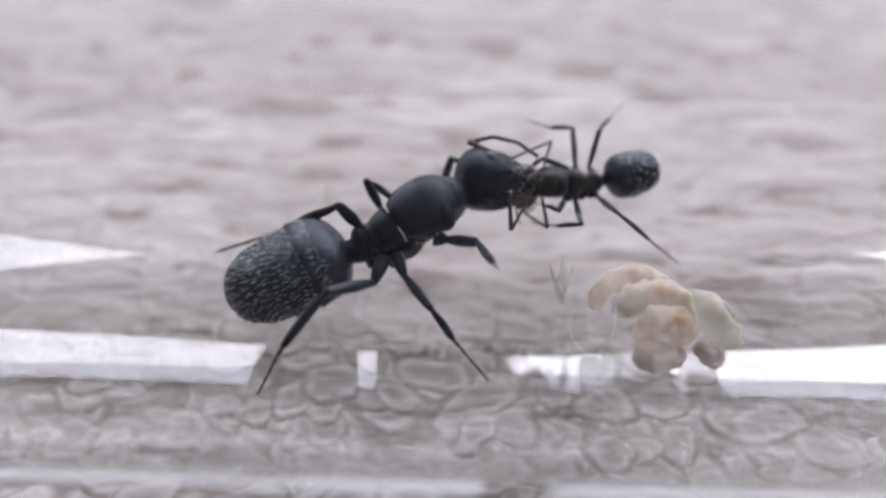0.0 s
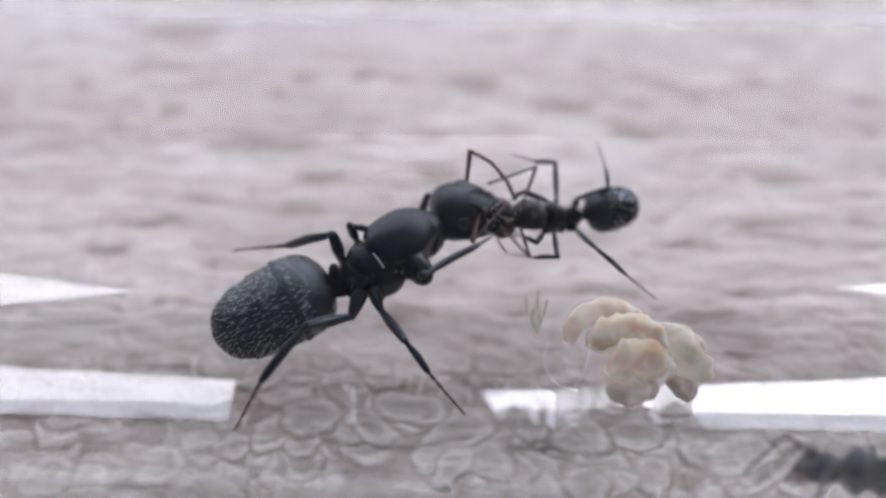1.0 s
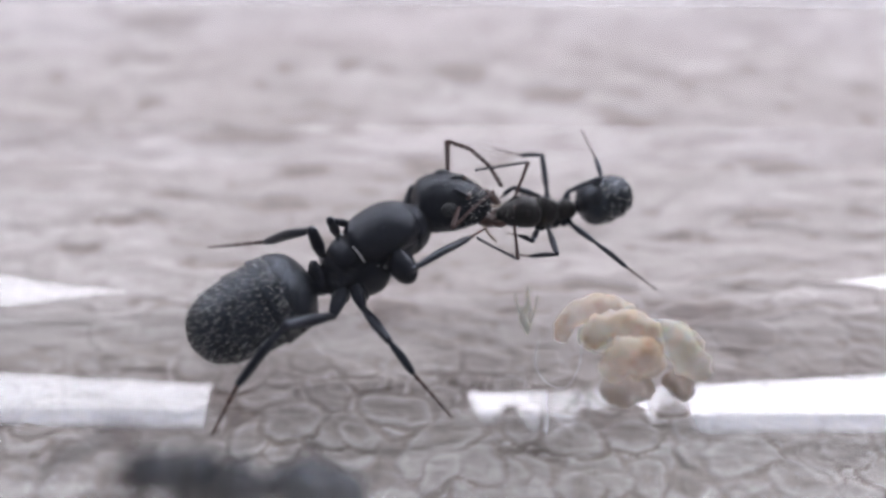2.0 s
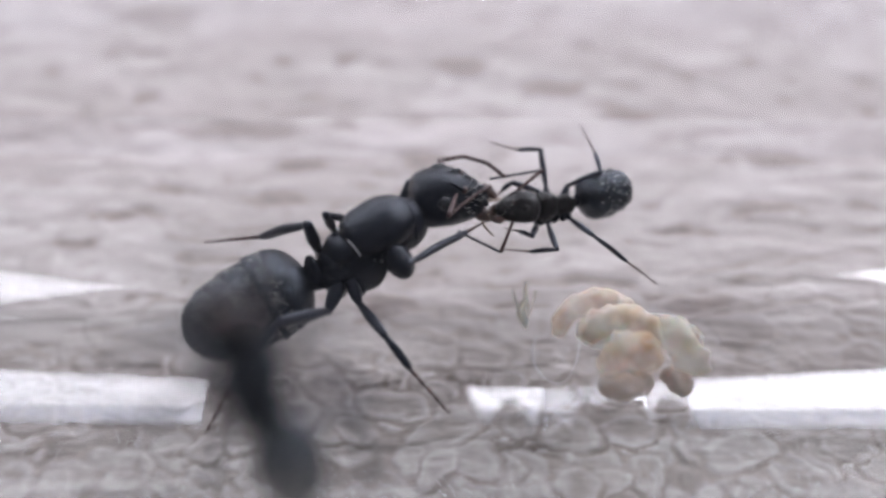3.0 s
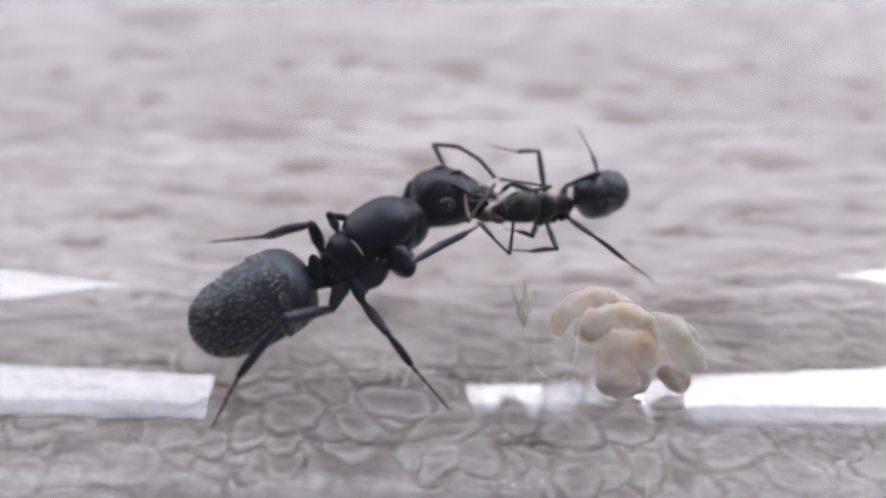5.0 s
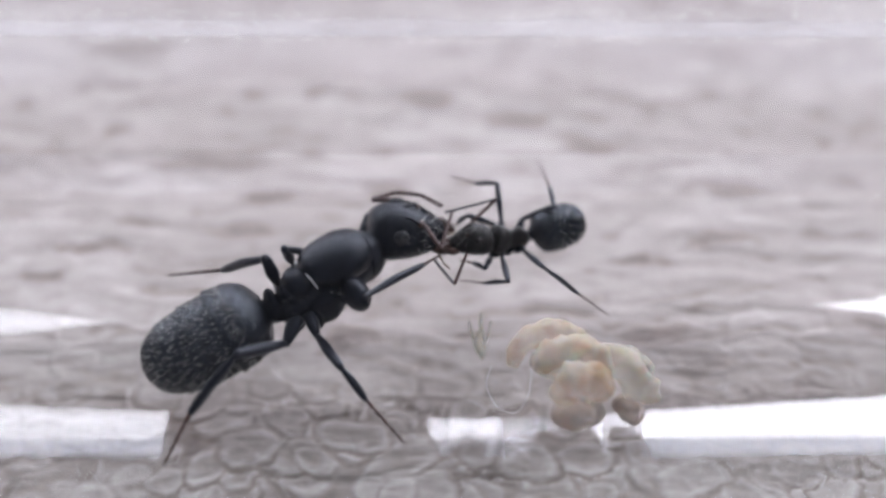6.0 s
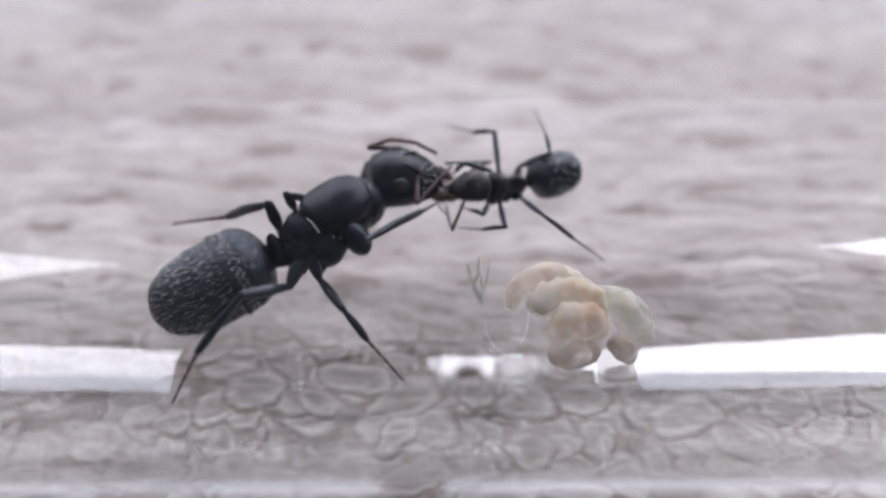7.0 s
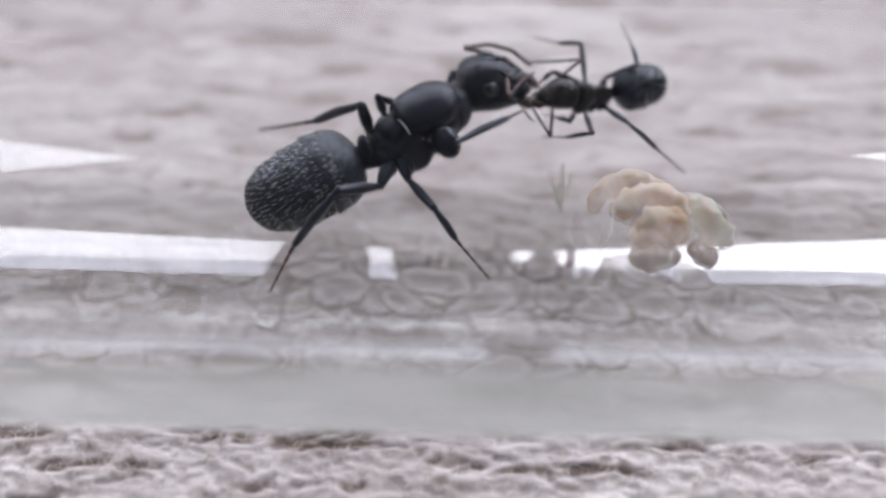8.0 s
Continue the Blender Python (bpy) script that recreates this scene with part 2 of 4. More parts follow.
def box(bm, x0, x1, y0, y1, z0, z1):
    m = Matrix.LocRotScale(((x0 + x1) / 2, (y0 + y1) / 2, (z0 + z1) / 2), None, (x1 - x0, y1 - y0, z1 - z0))
    bmesh.ops.create_cube(bm, size=1.0, matrix=m)


# ---- the large structure: plain unseen room, dark to keep haze off the glass ----
def spaced(lo, hi, step, far, near=None):
    """Even steps between lo and hi, then wider and wider ones out to far."""
    mid = np.arange(lo, hi + step / 2, step).tolist()
    out, d = [], step
    x = hi
    while x < far:
        d *= 1.45
        x = min(x + d, far)
        out.append(x)
    left, d, x = [], step, lo
    near = far if near is None else near
    while x > -near:
        d *= 1.45
        x = max(x - d, -near)
        left.append(x)
    return left[::-1] + mid + out


BARE = ((17.7, 16.1, 1.5, 0.9), (-3.2, 15.9, 1.2, 0.8), (-14.8, 18.8, 3.2, 0.8), (-1.0, 26.5, 1.6, 1.1), (5.2, 23.7, 1.8, 1.0), (-10.3, 15.1, 1.0, 0.6),
        (9.7, 20.4, 1.3, 0.7), (10.9, 4.2, 1.4, 0.5), (-4.6, 4.2, 1.2, 0.5), (-11.7, 12.0, 1.5, 0.4), (16.2, 11.5, 1.3, 0.4), (-24.0, 33.5, 2.5, 1.2))


def yarn_loops():
    """Rounded loops of flattened yarn, the later lying over the earlier, kept by squares of 2 mm."""
    rng = random.Random(23)
    found = collections.defaultdict(list)
    for k in range(470):
        cx, cy = rng.uniform(-27, 26), rng.uniform(-9.8, 4.5)
        rx, ry, a = rng.uniform(0.85, 1.9), rng.uniform(0.65, 1.15), rng.gauss(0, 0.4)
        loop = (k, cx, cy, rx, ry, math.cos(a), math.sin(a), rng.random(), rng.uniform(0.4, 0.6), rng.uniform(-0.12, 0.12))
        for gx in range(math.floor((cx - 2.2) / 2), math.floor((cx + 2.2) / 2) + 1):
            for gy in range(math.floor((cy - 2.2) / 2), math.floor((cy + 2.2) / 2) + 1):
                found[gx, gy].append(loop)
    return found


LOOPS = yarn_loops()


def yarn_relief(x, y):
    """Of the flattened, curled yarn at a place: height in mm, how far brown backing and painted shade show, and how
    pale the ply is.
    """
    w1 = noise.noise_vector(Vector((x * 0.16, y * 0.3, 1.0)))
    w2 = noise.noise_vector(Vector((x * 0.6, y * 1.1, 6.0)))
    w3 = noise.noise_vector(Vector((x * 1.9, y * 3.0, 2.0)))
    u = x + 1.3 * w1.x + 0.45 * w2.x + 0.12 * w3.x
    v = y + 0.75 * w1.y + 0.26 * w2.y + 0.07 * w3.y
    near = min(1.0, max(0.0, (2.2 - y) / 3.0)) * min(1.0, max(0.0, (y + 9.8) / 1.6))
    front = min(1.0, max(0.0, (-8.6 - y) / 1.6))
    far = min(1.0, max(0.0, (y - 4) / 8))
    streak = noise.fractal(Vector((x * 0.13, v * 1.15, 5.0)), 0.9, 2.1, 4)
    fuzz = noise.fractal(Vector((x * 1.6, y * 3.2, 8.0)), 0.7, 2.2, 3)
    # away from the tube: pale flat shreds with sparse long thin places
    _d, cells = noise.voronoi(Vector((u * 0.36, v * 0.72, 0.0)))
    tell = noise.cell(cells[0] * 7.3)
    thread = noise.fractal(Vector((x * 0.42, v * 2.7, 15.0)), 0.85, 2.1, 3)
    blot = noise.fractal(Vector((u * 0.3, v * 0.8, 9.0)), 0.85, 2.1, 3)
    fleck = noise.fractal(Vector((u * 0.75, v * 1.9, 19.0)), 0.85, 2.1, 2)
    thin = min(0.7, max(0.0, 1.5 * (blot - 0.27)) + max(0.0, 1.2 * (fleck - 0.33)) + max(0.0, 0.8 * (-thread - 0.5))) * (1 - near) * (1 - 0.7 * front)
    z = -0.17 - 0.05 * tell - 0.06 * thin + (0.04 + 0.06 * front) * streak + (0.02 + 0.06 * front) * fuzz
    ply = 0.54 + 0.1 * (tell - 0.5) + (0.24 + 0.2 * front) * streak + (0.08 + 0.2 * front) * fuzz + 0.24 * thread
    if near > 0:
        p, r = x + 0.45 * w2.x + 0.16 * w3.x, y + 0.36 * w2.y + 0.13 * w3.y
        best = None
        for loop in LOOPS[math.floor(p / 2), math.floor(r / 2)]:
            k, cx, cy, rx, ry, c, sn, kind, at, tone = loop
            dx, dy = p - cx, r - cy
            q = math.hypot((dx * c + dy * sn) / rx, (dy * c - dx * sn) / ry)
            if q < 1.13 and (best is None or k > best[0]):
                best = (k, q, kind, at, tone, dy / max(math.hypot(dx, dy), 0.01), math.atan2(dy, dx))
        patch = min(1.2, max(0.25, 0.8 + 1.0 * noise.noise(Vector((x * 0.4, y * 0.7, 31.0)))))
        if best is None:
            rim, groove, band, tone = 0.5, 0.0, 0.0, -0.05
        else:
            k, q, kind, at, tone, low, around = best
            # rim darkest on the loop's near side: its shade put into the colour
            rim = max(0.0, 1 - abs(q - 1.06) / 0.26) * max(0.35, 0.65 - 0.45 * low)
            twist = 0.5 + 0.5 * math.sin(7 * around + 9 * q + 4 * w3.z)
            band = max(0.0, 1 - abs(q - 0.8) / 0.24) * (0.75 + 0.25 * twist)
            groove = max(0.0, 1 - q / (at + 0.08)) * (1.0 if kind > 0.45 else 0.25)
        # brown in rims and grooves paints shade, besides real gaps
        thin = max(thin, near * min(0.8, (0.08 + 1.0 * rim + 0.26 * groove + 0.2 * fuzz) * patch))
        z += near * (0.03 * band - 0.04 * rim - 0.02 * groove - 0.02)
        # lowered tone below the tube paints the shade under the queen
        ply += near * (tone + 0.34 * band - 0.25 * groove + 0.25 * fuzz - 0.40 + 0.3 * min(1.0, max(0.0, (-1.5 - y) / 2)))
    if front > 0:
        crinkle = noise.fractal(Vector((x * 0.95 + w2.x, y * 2.0 + w2.y, 41.0)), 0.8, 2.2, 4)
        worn = noise.fractal(Vector((x * 0.2 + 0.6 * w1.x, y * 0.9 + 0.6 * w1.y, 21.0)), 0.75, 2.3, 4) + 0.25 * w2.z - 0.3 * crinkle
        bare = min(0.95, max(0.0, 2.6 * (worn - 0.22)))
        thin = max(thin, front * bare)
        z += front * (0.14 * crinkle - 0.18 * bare)
        ply += front * (0.26 + 0.22 * crinkle)
    for bx, by, rx, ry in BARE:
        q = ((x - bx + 0.9 * w2.x) / rx) ** 2 + ((y - by + 0.5 * w2.y) / ry) ** 2
        if q < 2.2:
            thin = max(thin, min(0.62, 1.0 - 0.42 * q))
    return min(z, -0.02), max(0.0, thin), min(1.0, max(0.0, ply))


def cloth():
    """Fuzzy cloth of flattened yarn over a brown backing that shows in thin places."""
    thing = tagged(new("cloth"), "light greige cloth of fuzzy flattened yarn with brown gaps", "cloth")
    rng = random.Random(11)
    xs = spaced(-33, 34, 0.115, 330)
    ys = [y for y in spaced(-16.5, 6, 0.115, 240, 24) if y < 6.05] + [y for y in spaced(6.2, 42, 0.17, 240, 0) if y > 6.05]
    verts, thins, plies = [], [], []
    for y in ys:
        for x in xs:
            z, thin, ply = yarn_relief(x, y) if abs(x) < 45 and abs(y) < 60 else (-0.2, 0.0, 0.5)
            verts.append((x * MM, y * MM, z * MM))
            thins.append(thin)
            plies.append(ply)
    n = len(xs)
    faces = [(j * n + i, j * n + i + 1, (j + 1) * n + i + 1, (j + 1) * n + i) for j in range(len(ys) - 1) for i in range(n - 1)]
    me = bpy.data.meshes.new("yarn")
    me.from_pydata(verts, [], faces)
    me.polygons.foreach_set("use_smooth", [True] * len(me.polygons))
    me.attributes.new("thin_or_shaded", "FLOAT", "POINT").data.foreach_set("value", thins)
    me.attributes.new("ply_and_shade", "FLOAT", "POINT").data.foreach_set("value", plies)
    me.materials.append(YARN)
    pile = new("yarn", me)
    pile.parent = thing
    # loose fibres standing off the yarn
    bm = bmesh.new()
    for _ in range(700):
        fx = rng.uniform(-26, 24)
        fy = rng.uniform(-14.5, -10.4) if rng.random() < 0.65 else rng.uniform(-8.5, 4)
        a = rng.uniform(0, 2 * math.pi)
        ln = rng.uniform(0.4, 1.3)
        if fy > -8.5:
            lift = min(0.1, max(0.02, 0.5 * (fy - TUBE_Y) ** 2 / R_OUT * 0.5))
        else:
            lift = rng.uniform(0.02, 0.3)
        p0 = Vector((fx, fy, -0.2))
        p1 = p0 + Vector((math.cos(a), math.sin(a), 0)) * ln * 0.5 + Vector((rng.gauss(0, 0.15), rng.gauss(0, 0.15), 0.2 + lift))
        p2 = p0 + Vector((math.cos(a + 0.6), math.sin(a + 0.6), 0)) * ln + Vector((0, 0, 0.1 + lift * 0.5))
        strand(bm, [p0, p1, p2], [0.008, 0.007, 0.003], 4, 4)
    tagged(part("fuzz", bm, FIBRE, thing, "loose pale fibres"), kind="stuff")
    # curled tan threads where the yarn frays in front of the tube
    bm = bmesh.new()
    for _ in range(900):
        p = Vector((rng.uniform(-24, 18), rng.uniform(-14.8, -10.2), rng.uniform(-0.16, 0.0)))
        a, pts = rng.uniform(0, 2 * math.pi), []
        for k in range(5):
            pts.append(p.copy())
            a += rng.gauss(0, 0.9)
            p += Vector((math.cos(a), 0.7 * math.sin(a), 0)) * rng.uniform(0.12, 0.3) + Vector((0, 0, rng.gauss(0.01, 0.05)))
        strand(bm, pts, [0.012, 0.016, 0.016, 0.014, 0.006], 4, 2)
    tagged(part("frayed_threads", bm, THREAD, thing, "curled tan threads"), kind="stuff")
    return thing


def wall_with_opening(name, y0, y1, hole, label):
    x0, x1, z0, z1 = hole
    bm = bmesh.new()
    s = 1000
    box(bm, -ROOM_X * s, ROOM_X * s, y0 * s, y1 * s, 0, z0 * s)
    box(bm, -ROOM_X * s, ROOM_X * s, y0 * s, y1 * s, z1 * s, ROOM_TOP * s)
    box(bm, -ROOM_X * s, x0 * s, y0 * s, y1 * s, z0 * s, z1 * s)
    box(bm, x1 * s, ROOM_X * s, y0 * s, y1 * s, z0 * s, z1 * s)
    return tagged(part(name, bm, ROOM_DARK, smooth=False), label, "wall", kind="structure")


def plain_slab(name, dims, label, category):
    bm = bmesh.new()
    box(bm, *[d * 1000 for d in dims])
    return tagged(part(name, bm, ROOM_DARK, smooth=False), label, category, kind="structure")




def prism(bm, outline, y0, y1):
    a = [bm.verts.new((x * 1000, y0 * 1000, z * 1000)) for x, z in outline]
    b = [bm.verts.new((x * 1000, y1 * 1000, z * 1000)) for x, z in outline]
    bm.faces.new(a)
    bm.faces.new(b[::-1])
    for i in range(len(a)):
        j = (i + 1) % len(a)
        bm.faces.new((a[i], b[i], b[j], a[j]))


def north_wall():
    """Unseen wall ahead: sill dips and lintel sags towards the middle, to shape the reflected band."""
    x0, x1, z0, z1 = FRONT
    bm = bmesh.new()
    prism(bm, [(-ROOM_X, 0), (ROOM_X, 0), (ROOM_X, 0.37), (0.1, z0), (-0.1, z0), (-ROOM_X, 0.37)], ROOM_N, ROOM_N + 0.04)
    prism(bm, [(-ROOM_X, ROOM_TOP), (-ROOM_X, z1), (x0, z1), (-0.1, 0.545), (0.1, 0.545), (x1, LINTEL_EAST), (ROOM_X, LINTEL_EAST), (ROOM_X, ROOM_TOP)], ROOM_N, ROOM_N + 0.04)
    for a, b, top in ((-ROOM_X, x0, z1), (x1, ROOM_X, LINTEL_EAST)):
        prism(bm, [(a, 0.37), (b, 0.37), (b, top), (a, top)], ROOM_N + 0.002, ROOM_N + 0.038)
    return tagged(part("wall_north", bm, ROOM_DARK, smooth=False), "unseen dark wall, its low wide window shaped to the reflected band", "wall", kind="structure")


def roof():
    """Unseen plain ceiling with two wedge-shaped openings, added for the glass reflections."""
    bm = bmesh.new()
    loops = [[(-ROOM_X, ROOM_S), (ROOM_X, ROOM_S), (ROOM_X, ROOM_N), (-ROOM_X, ROOM_N)], *WEDGE_OPENINGS]
    for loop in loops:
        vs = [bm.verts.new((x * 1000, y * 1000, ROOM_TOP * 1000)) for x, y in loop]
        for i in range(len(vs)):
            bm.edges.new((vs[i], vs[(i + 1) % len(vs)]))
    bmesh.ops.triangle_fill(bm, use_beauty=True, use_dissolve=False, edges=bm.edges[:])
    up = bmesh.ops.extrude_face_region(bm, geom=bm.faces[:])
    bmesh.ops.translate(bm, verts=[g for g in up["geom"] if isinstance(g, bmesh.types.BMVert)], vec=(0, 0, 10))
    return tagged(part("ceiling", bm, ROOM_DARK, smooth=False), "unseen dark ceiling with wedge openings added for reflections", "ceiling", kind="structure")


north_wall()
roof()
wall_with_opening("wall_south", ROOM_S - 0.08, ROOM_S, BACK, "unseen dark wall with an opening for an added fill lamp")
plain_slab("floor", (-ROOM_X, ROOM_X, ROOM_S, ROOM_N, -0.05, -0.0014), "unseen dark floor added to limit reflections", "floor")
plain_slab("wall_east", (ROOM_X, ROOM_X + 0.08, ROOM_S, ROOM_N, 0, ROOM_TOP), "unseen dark wall added to limit reflections", "wall")
plain_slab("wall_west", (-ROOM_X - 0.08, -ROOM_X, ROOM_S, ROOM_N, 0, ROOM_TOP), "unseen dark wall added to limit reflections", "wall")

# ---- glass tube lying on the cloth ----
TUBE_Y, TUBE_Z, R_IN, R_OUT = -1.0, 15.6, 13.1, 15.6


def glass_tube():
    thing = tagged(new("glass_tube"), "clear glass tube lying on a fuzzy greige cloth", "tube")
    n = 160
    for name, r, mat in (("inner_wall", R_IN, GLASS_INNER), ("outer_wall", R_OUT, GLASS_OUTER)):
        bm = bmesh.new()
        rings = [[(x, TUBE_Y + r * math.cos(2 * math.pi * i / n), TUBE_Z + r * math.sin(2 * math.pi * i / n)) for i in range(n)] for x in np.linspace(-75, 75, 9)]
        loft(bm, rings, close=False)
        part(name, bm, mat, thing)
    for x in (-75, 75):
        bm = bmesh.new()
        rings = [[(x, TUBE_Y + r * math.cos(2 * math.pi * i / n), TUBE_Z + r * math.sin(2 * math.pi * i / n)) for i in range(n)] for r in (R_IN, R_OUT)]
        loft(bm, rings, close=False)
        part("rim", bm, GLASS_OUTER, thing)
    # the pale line and the far streak are reflections painted as white films
    for name, r, a0, a1, mat, label in (("misted_side", R_OUT + 0.02, 50, 85.5, MIST, "misted grey-green side of the glass"), ("smear", R_IN + 0.2, 52, 63, EDGE_GLINT, "painted white reflection line along the glass edge"), ("streak", R_IN - 0.05, -78.4, -75.2, FAR_GLINT, "painted faint reflection streak along the far glass")):
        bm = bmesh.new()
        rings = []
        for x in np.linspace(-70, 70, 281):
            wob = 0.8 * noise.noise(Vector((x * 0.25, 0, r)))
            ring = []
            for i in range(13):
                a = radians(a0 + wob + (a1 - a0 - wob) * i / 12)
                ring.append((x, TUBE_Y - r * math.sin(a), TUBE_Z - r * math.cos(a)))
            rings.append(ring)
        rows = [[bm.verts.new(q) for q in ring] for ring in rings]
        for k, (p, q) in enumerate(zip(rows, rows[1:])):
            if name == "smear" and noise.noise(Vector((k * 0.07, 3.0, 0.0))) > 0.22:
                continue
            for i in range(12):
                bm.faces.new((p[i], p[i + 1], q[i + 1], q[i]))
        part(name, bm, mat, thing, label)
    return thing


tube = glass_tube()
cloth()


def wall_point(x, deg, lift=0.0):
    """A place on the tube's inside; deg counts from its lowest line towards the camera's side."""
    r, a = R_IN - lift, radians(deg)
    return Vector((x, TUBE_Y - r * math.sin(a), TUBE_Z - r * math.cos(a)))


# ---- ants ----
def ant_leg(thing, pts, thick, mats, name="leg", shin=None):
    """hip, end of the trochanter, knee, ankle, tip: the upper leg with tibia and tarsus under it."""
    hip, troch, knee, ankle, tip = [Vector(p) for p in pts]
    bm = bmesh.new()
    strand(bm, [hip, hip.lerp(troch, 0.55), troch], [thick * 1.5, thick * 1.25, thick * 0.7], 14, 5)
    egg(bm, troch, (thick * 0.72,) * 3, None, 12, 8)
    past = knee + (knee - troch).normalized() * thick * 0.35
    strand(bm, [troch, troch.lerp(knee, 0.12), troch.lerp(knee, 0.45), knee.lerp(troch, 0.1), knee, past], [thick * 0.55, thick * 0.72, thick * 1.06, thick * 0.84, thick * 0.72, thick * 0.12], 14, 5)
    leg = part(name, bm, mats[0], thing, origin=hip)
    thick = shin or thick
    bm = bmesh.new()
    bend = knee.lerp(ankle, 0.5) + Vector((0, 0, thick * 0.25))
    strand(bm, [knee, knee.lerp(ankle, 0.08), knee.lerp(ankle, 0.2), bend, knee.lerp(ankle, 0.85), ankle], [thick * 0.62, thick * 0.5, thick * 0.66, thick * 0.84, thick * 0.74, thick * 0.5], 12, 4)
    down = (tip - ankle).normalized()
    for k in (0.25, 0.4, 0.55, 0.7, 0.85, 0.95):
        q = knee.lerp(ankle, k)
        strand(bm, [q, q + down * thick * 1.2 + Vector((0.3, -0.5, -0.3)) * thick], [thick * 0.1, thick * 0.02], 5, 2)
    for sgn in (-1, 1):
        strand(bm, [ankle, ankle + down * thick * 1.2 + Vector((sgn * 0.35, -0.2, -0.4)) * thick], [thick * 0.14, thick * 0.02], 5, 2)
    part("tibia", bm, mats[0], leg, origin=knee).location = (knee - hip) * MM
    bm = bmesh.new()
    n = 5
    for i in range(n):
        p, q = ankle.lerp(tip, i / n), ankle.lerp(tip, (i + 0.97) / n)
        strand(bm, [p, p.lerp(q, 0.8), q], [thick * (0.3 - 0.03 * i), thick * (0.36 - 0.03 * i), thick * 0.2], 8, 2)
    claw = (tip - ankle).normalized()
    for sgn in (-1, 1):
        strand(bm, [tip, tip + claw * thick * 0.4 + Vector((sgn * 0.2, 0, 0)) * thick, tip + claw * thick * 0.55 + Vector((sgn * 0.3, 0, -0.3)) * thick], [thick * 0.1, thick * 0.08, thick * 0.02], 5, 2)
    part("tarsus", bm, mats[1], leg, "red-brown tarsus", origin=knee).location = (knee - hip) * MM
    leg["shin_way"] = list(ankle - knee)
    return leg


def hair_tuft(bm, base, way, length, r=0.014):
    way = Vector(way).normalized()
    strand(bm, [base, Vector(base) + way * length], [r, r * 0.4], 4, 1)


def gaster_parts(thing, base, tip, up, width, height, cuts, hairs, mats, fine=0.0078):
    """The hind body as overlapping plates that flare at their hind rims, with rows of pale hairs lying backwards."""
    prof = [(0, 0.3, 0.32, 0), (0.03, 0.56, 0.58, 0), (0.1, 0.82, 0.84, 0), (0.22, 0.97, 0.98, 0), (0.4, 1, 1, 0), (0.6, 0.97, 0.97, 0), (0.78, 0.87, 0.88, 0), (0.9, 0.69, 0.71, 0), (0.96, 0.48, 0.49, 0), (0.99, 0.25, 0.25, 0), (1, 0.08, 0.08, 0)]
    prof = [(s, w * width, h * height, l) for s, w, h, l in prof]
    base, tip = Vector(base), Vector(tip)
    edges = [0.0, *cuts, 1.0]

    def girth(i, s):
        """Half width and height of plate i at s."""
        lo, hi = edges[i], edges[i + 1]
        k = min(1.0, max(0.0, (s - lo) / (hi - lo)))
        flare = 1.0 - 0.022 * i + (0.034 * k ** 4 if hi < 1 else 0.0)
        w, h, _l = sample(prof, s)
        return w * flare, h * flare
    first = None
    for i in range(len(edges) - 1):
        lo, hi = max(0.0, edges[i] - 0.05), edges[i + 1]
        p2 = [(s, *girth(i, s), 0.0) for s in np.linspace(lo, hi, 20).tolist()]
        bm = bmesh.new()
        body(bm, base, tip, p2, up, steps=18, segs=44, s0=lo, s1=hi)
        if first is None:
            first = part("gaster", bm, mats[0], thing, origin=base)
        else:
            part("plate", bm, mats[0], first).location = -base * MM
    if hairs:
        rng = random.Random(7)
        fwd, side, top = axes_of(base, tip, up)
        bm = bmesh.new()
        rows = []
        for i, (lo, hi) in enumerate(zip(edges, edges[1:])):
            start = hi - 0.13 if i == 0 else lo + 0.015
            stop = hi - 0.03 if hi < 1 else 0.985
            rows += [(i, r, 1.0 if i else 1.5) for r in np.arange(start, stop, 0.05).tolist()]
        rows += [(0, r, 0.08) for r in np.arange(0.06, cuts[0] - 0.13, 0.04).tolist()]
        total = sum(sample(prof, r)[0] * k for _, r, k in rows)
        for i, r, k in rows:
            count = round(hairs * sample(prof, r)[0] * k / total)
            for j in range(count):
                t = -0.95 + (math.pi + 1.9) * (j + rng.uniform(0.1, 0.9)) / count
                s = r + rng.gauss(0, 0.01)
                w, h = girth(i, s)
                n = (side * math.cos(t) / max(w, 0.1) + top * math.sin(t) / max(h, 0.1)).normalized()
                p = base + (tip - base) * s + side * w * math.cos(t) + top * h * math.sin(t)
                lay = fwd - n * fwd.dot(n)
                way = lay + n * rng.uniform(0.16, 0.4) + Vector((rng.gauss(0, 0.07), rng.gauss(0, 0.07), rng.gauss(0, 0.07)))
                hair_tuft(bm, p - n * 0.01, way, rng.uniform(0.16, 0.3) * min(1.0, width / 1.6), fine * rng.uniform(0.8, 1.5))
        hair = part("hairs", bm, HAIR, first, "short pale hairs in rows")
        hair.location = -base * MM
        tagged(hair, kind="stuff")
    return first


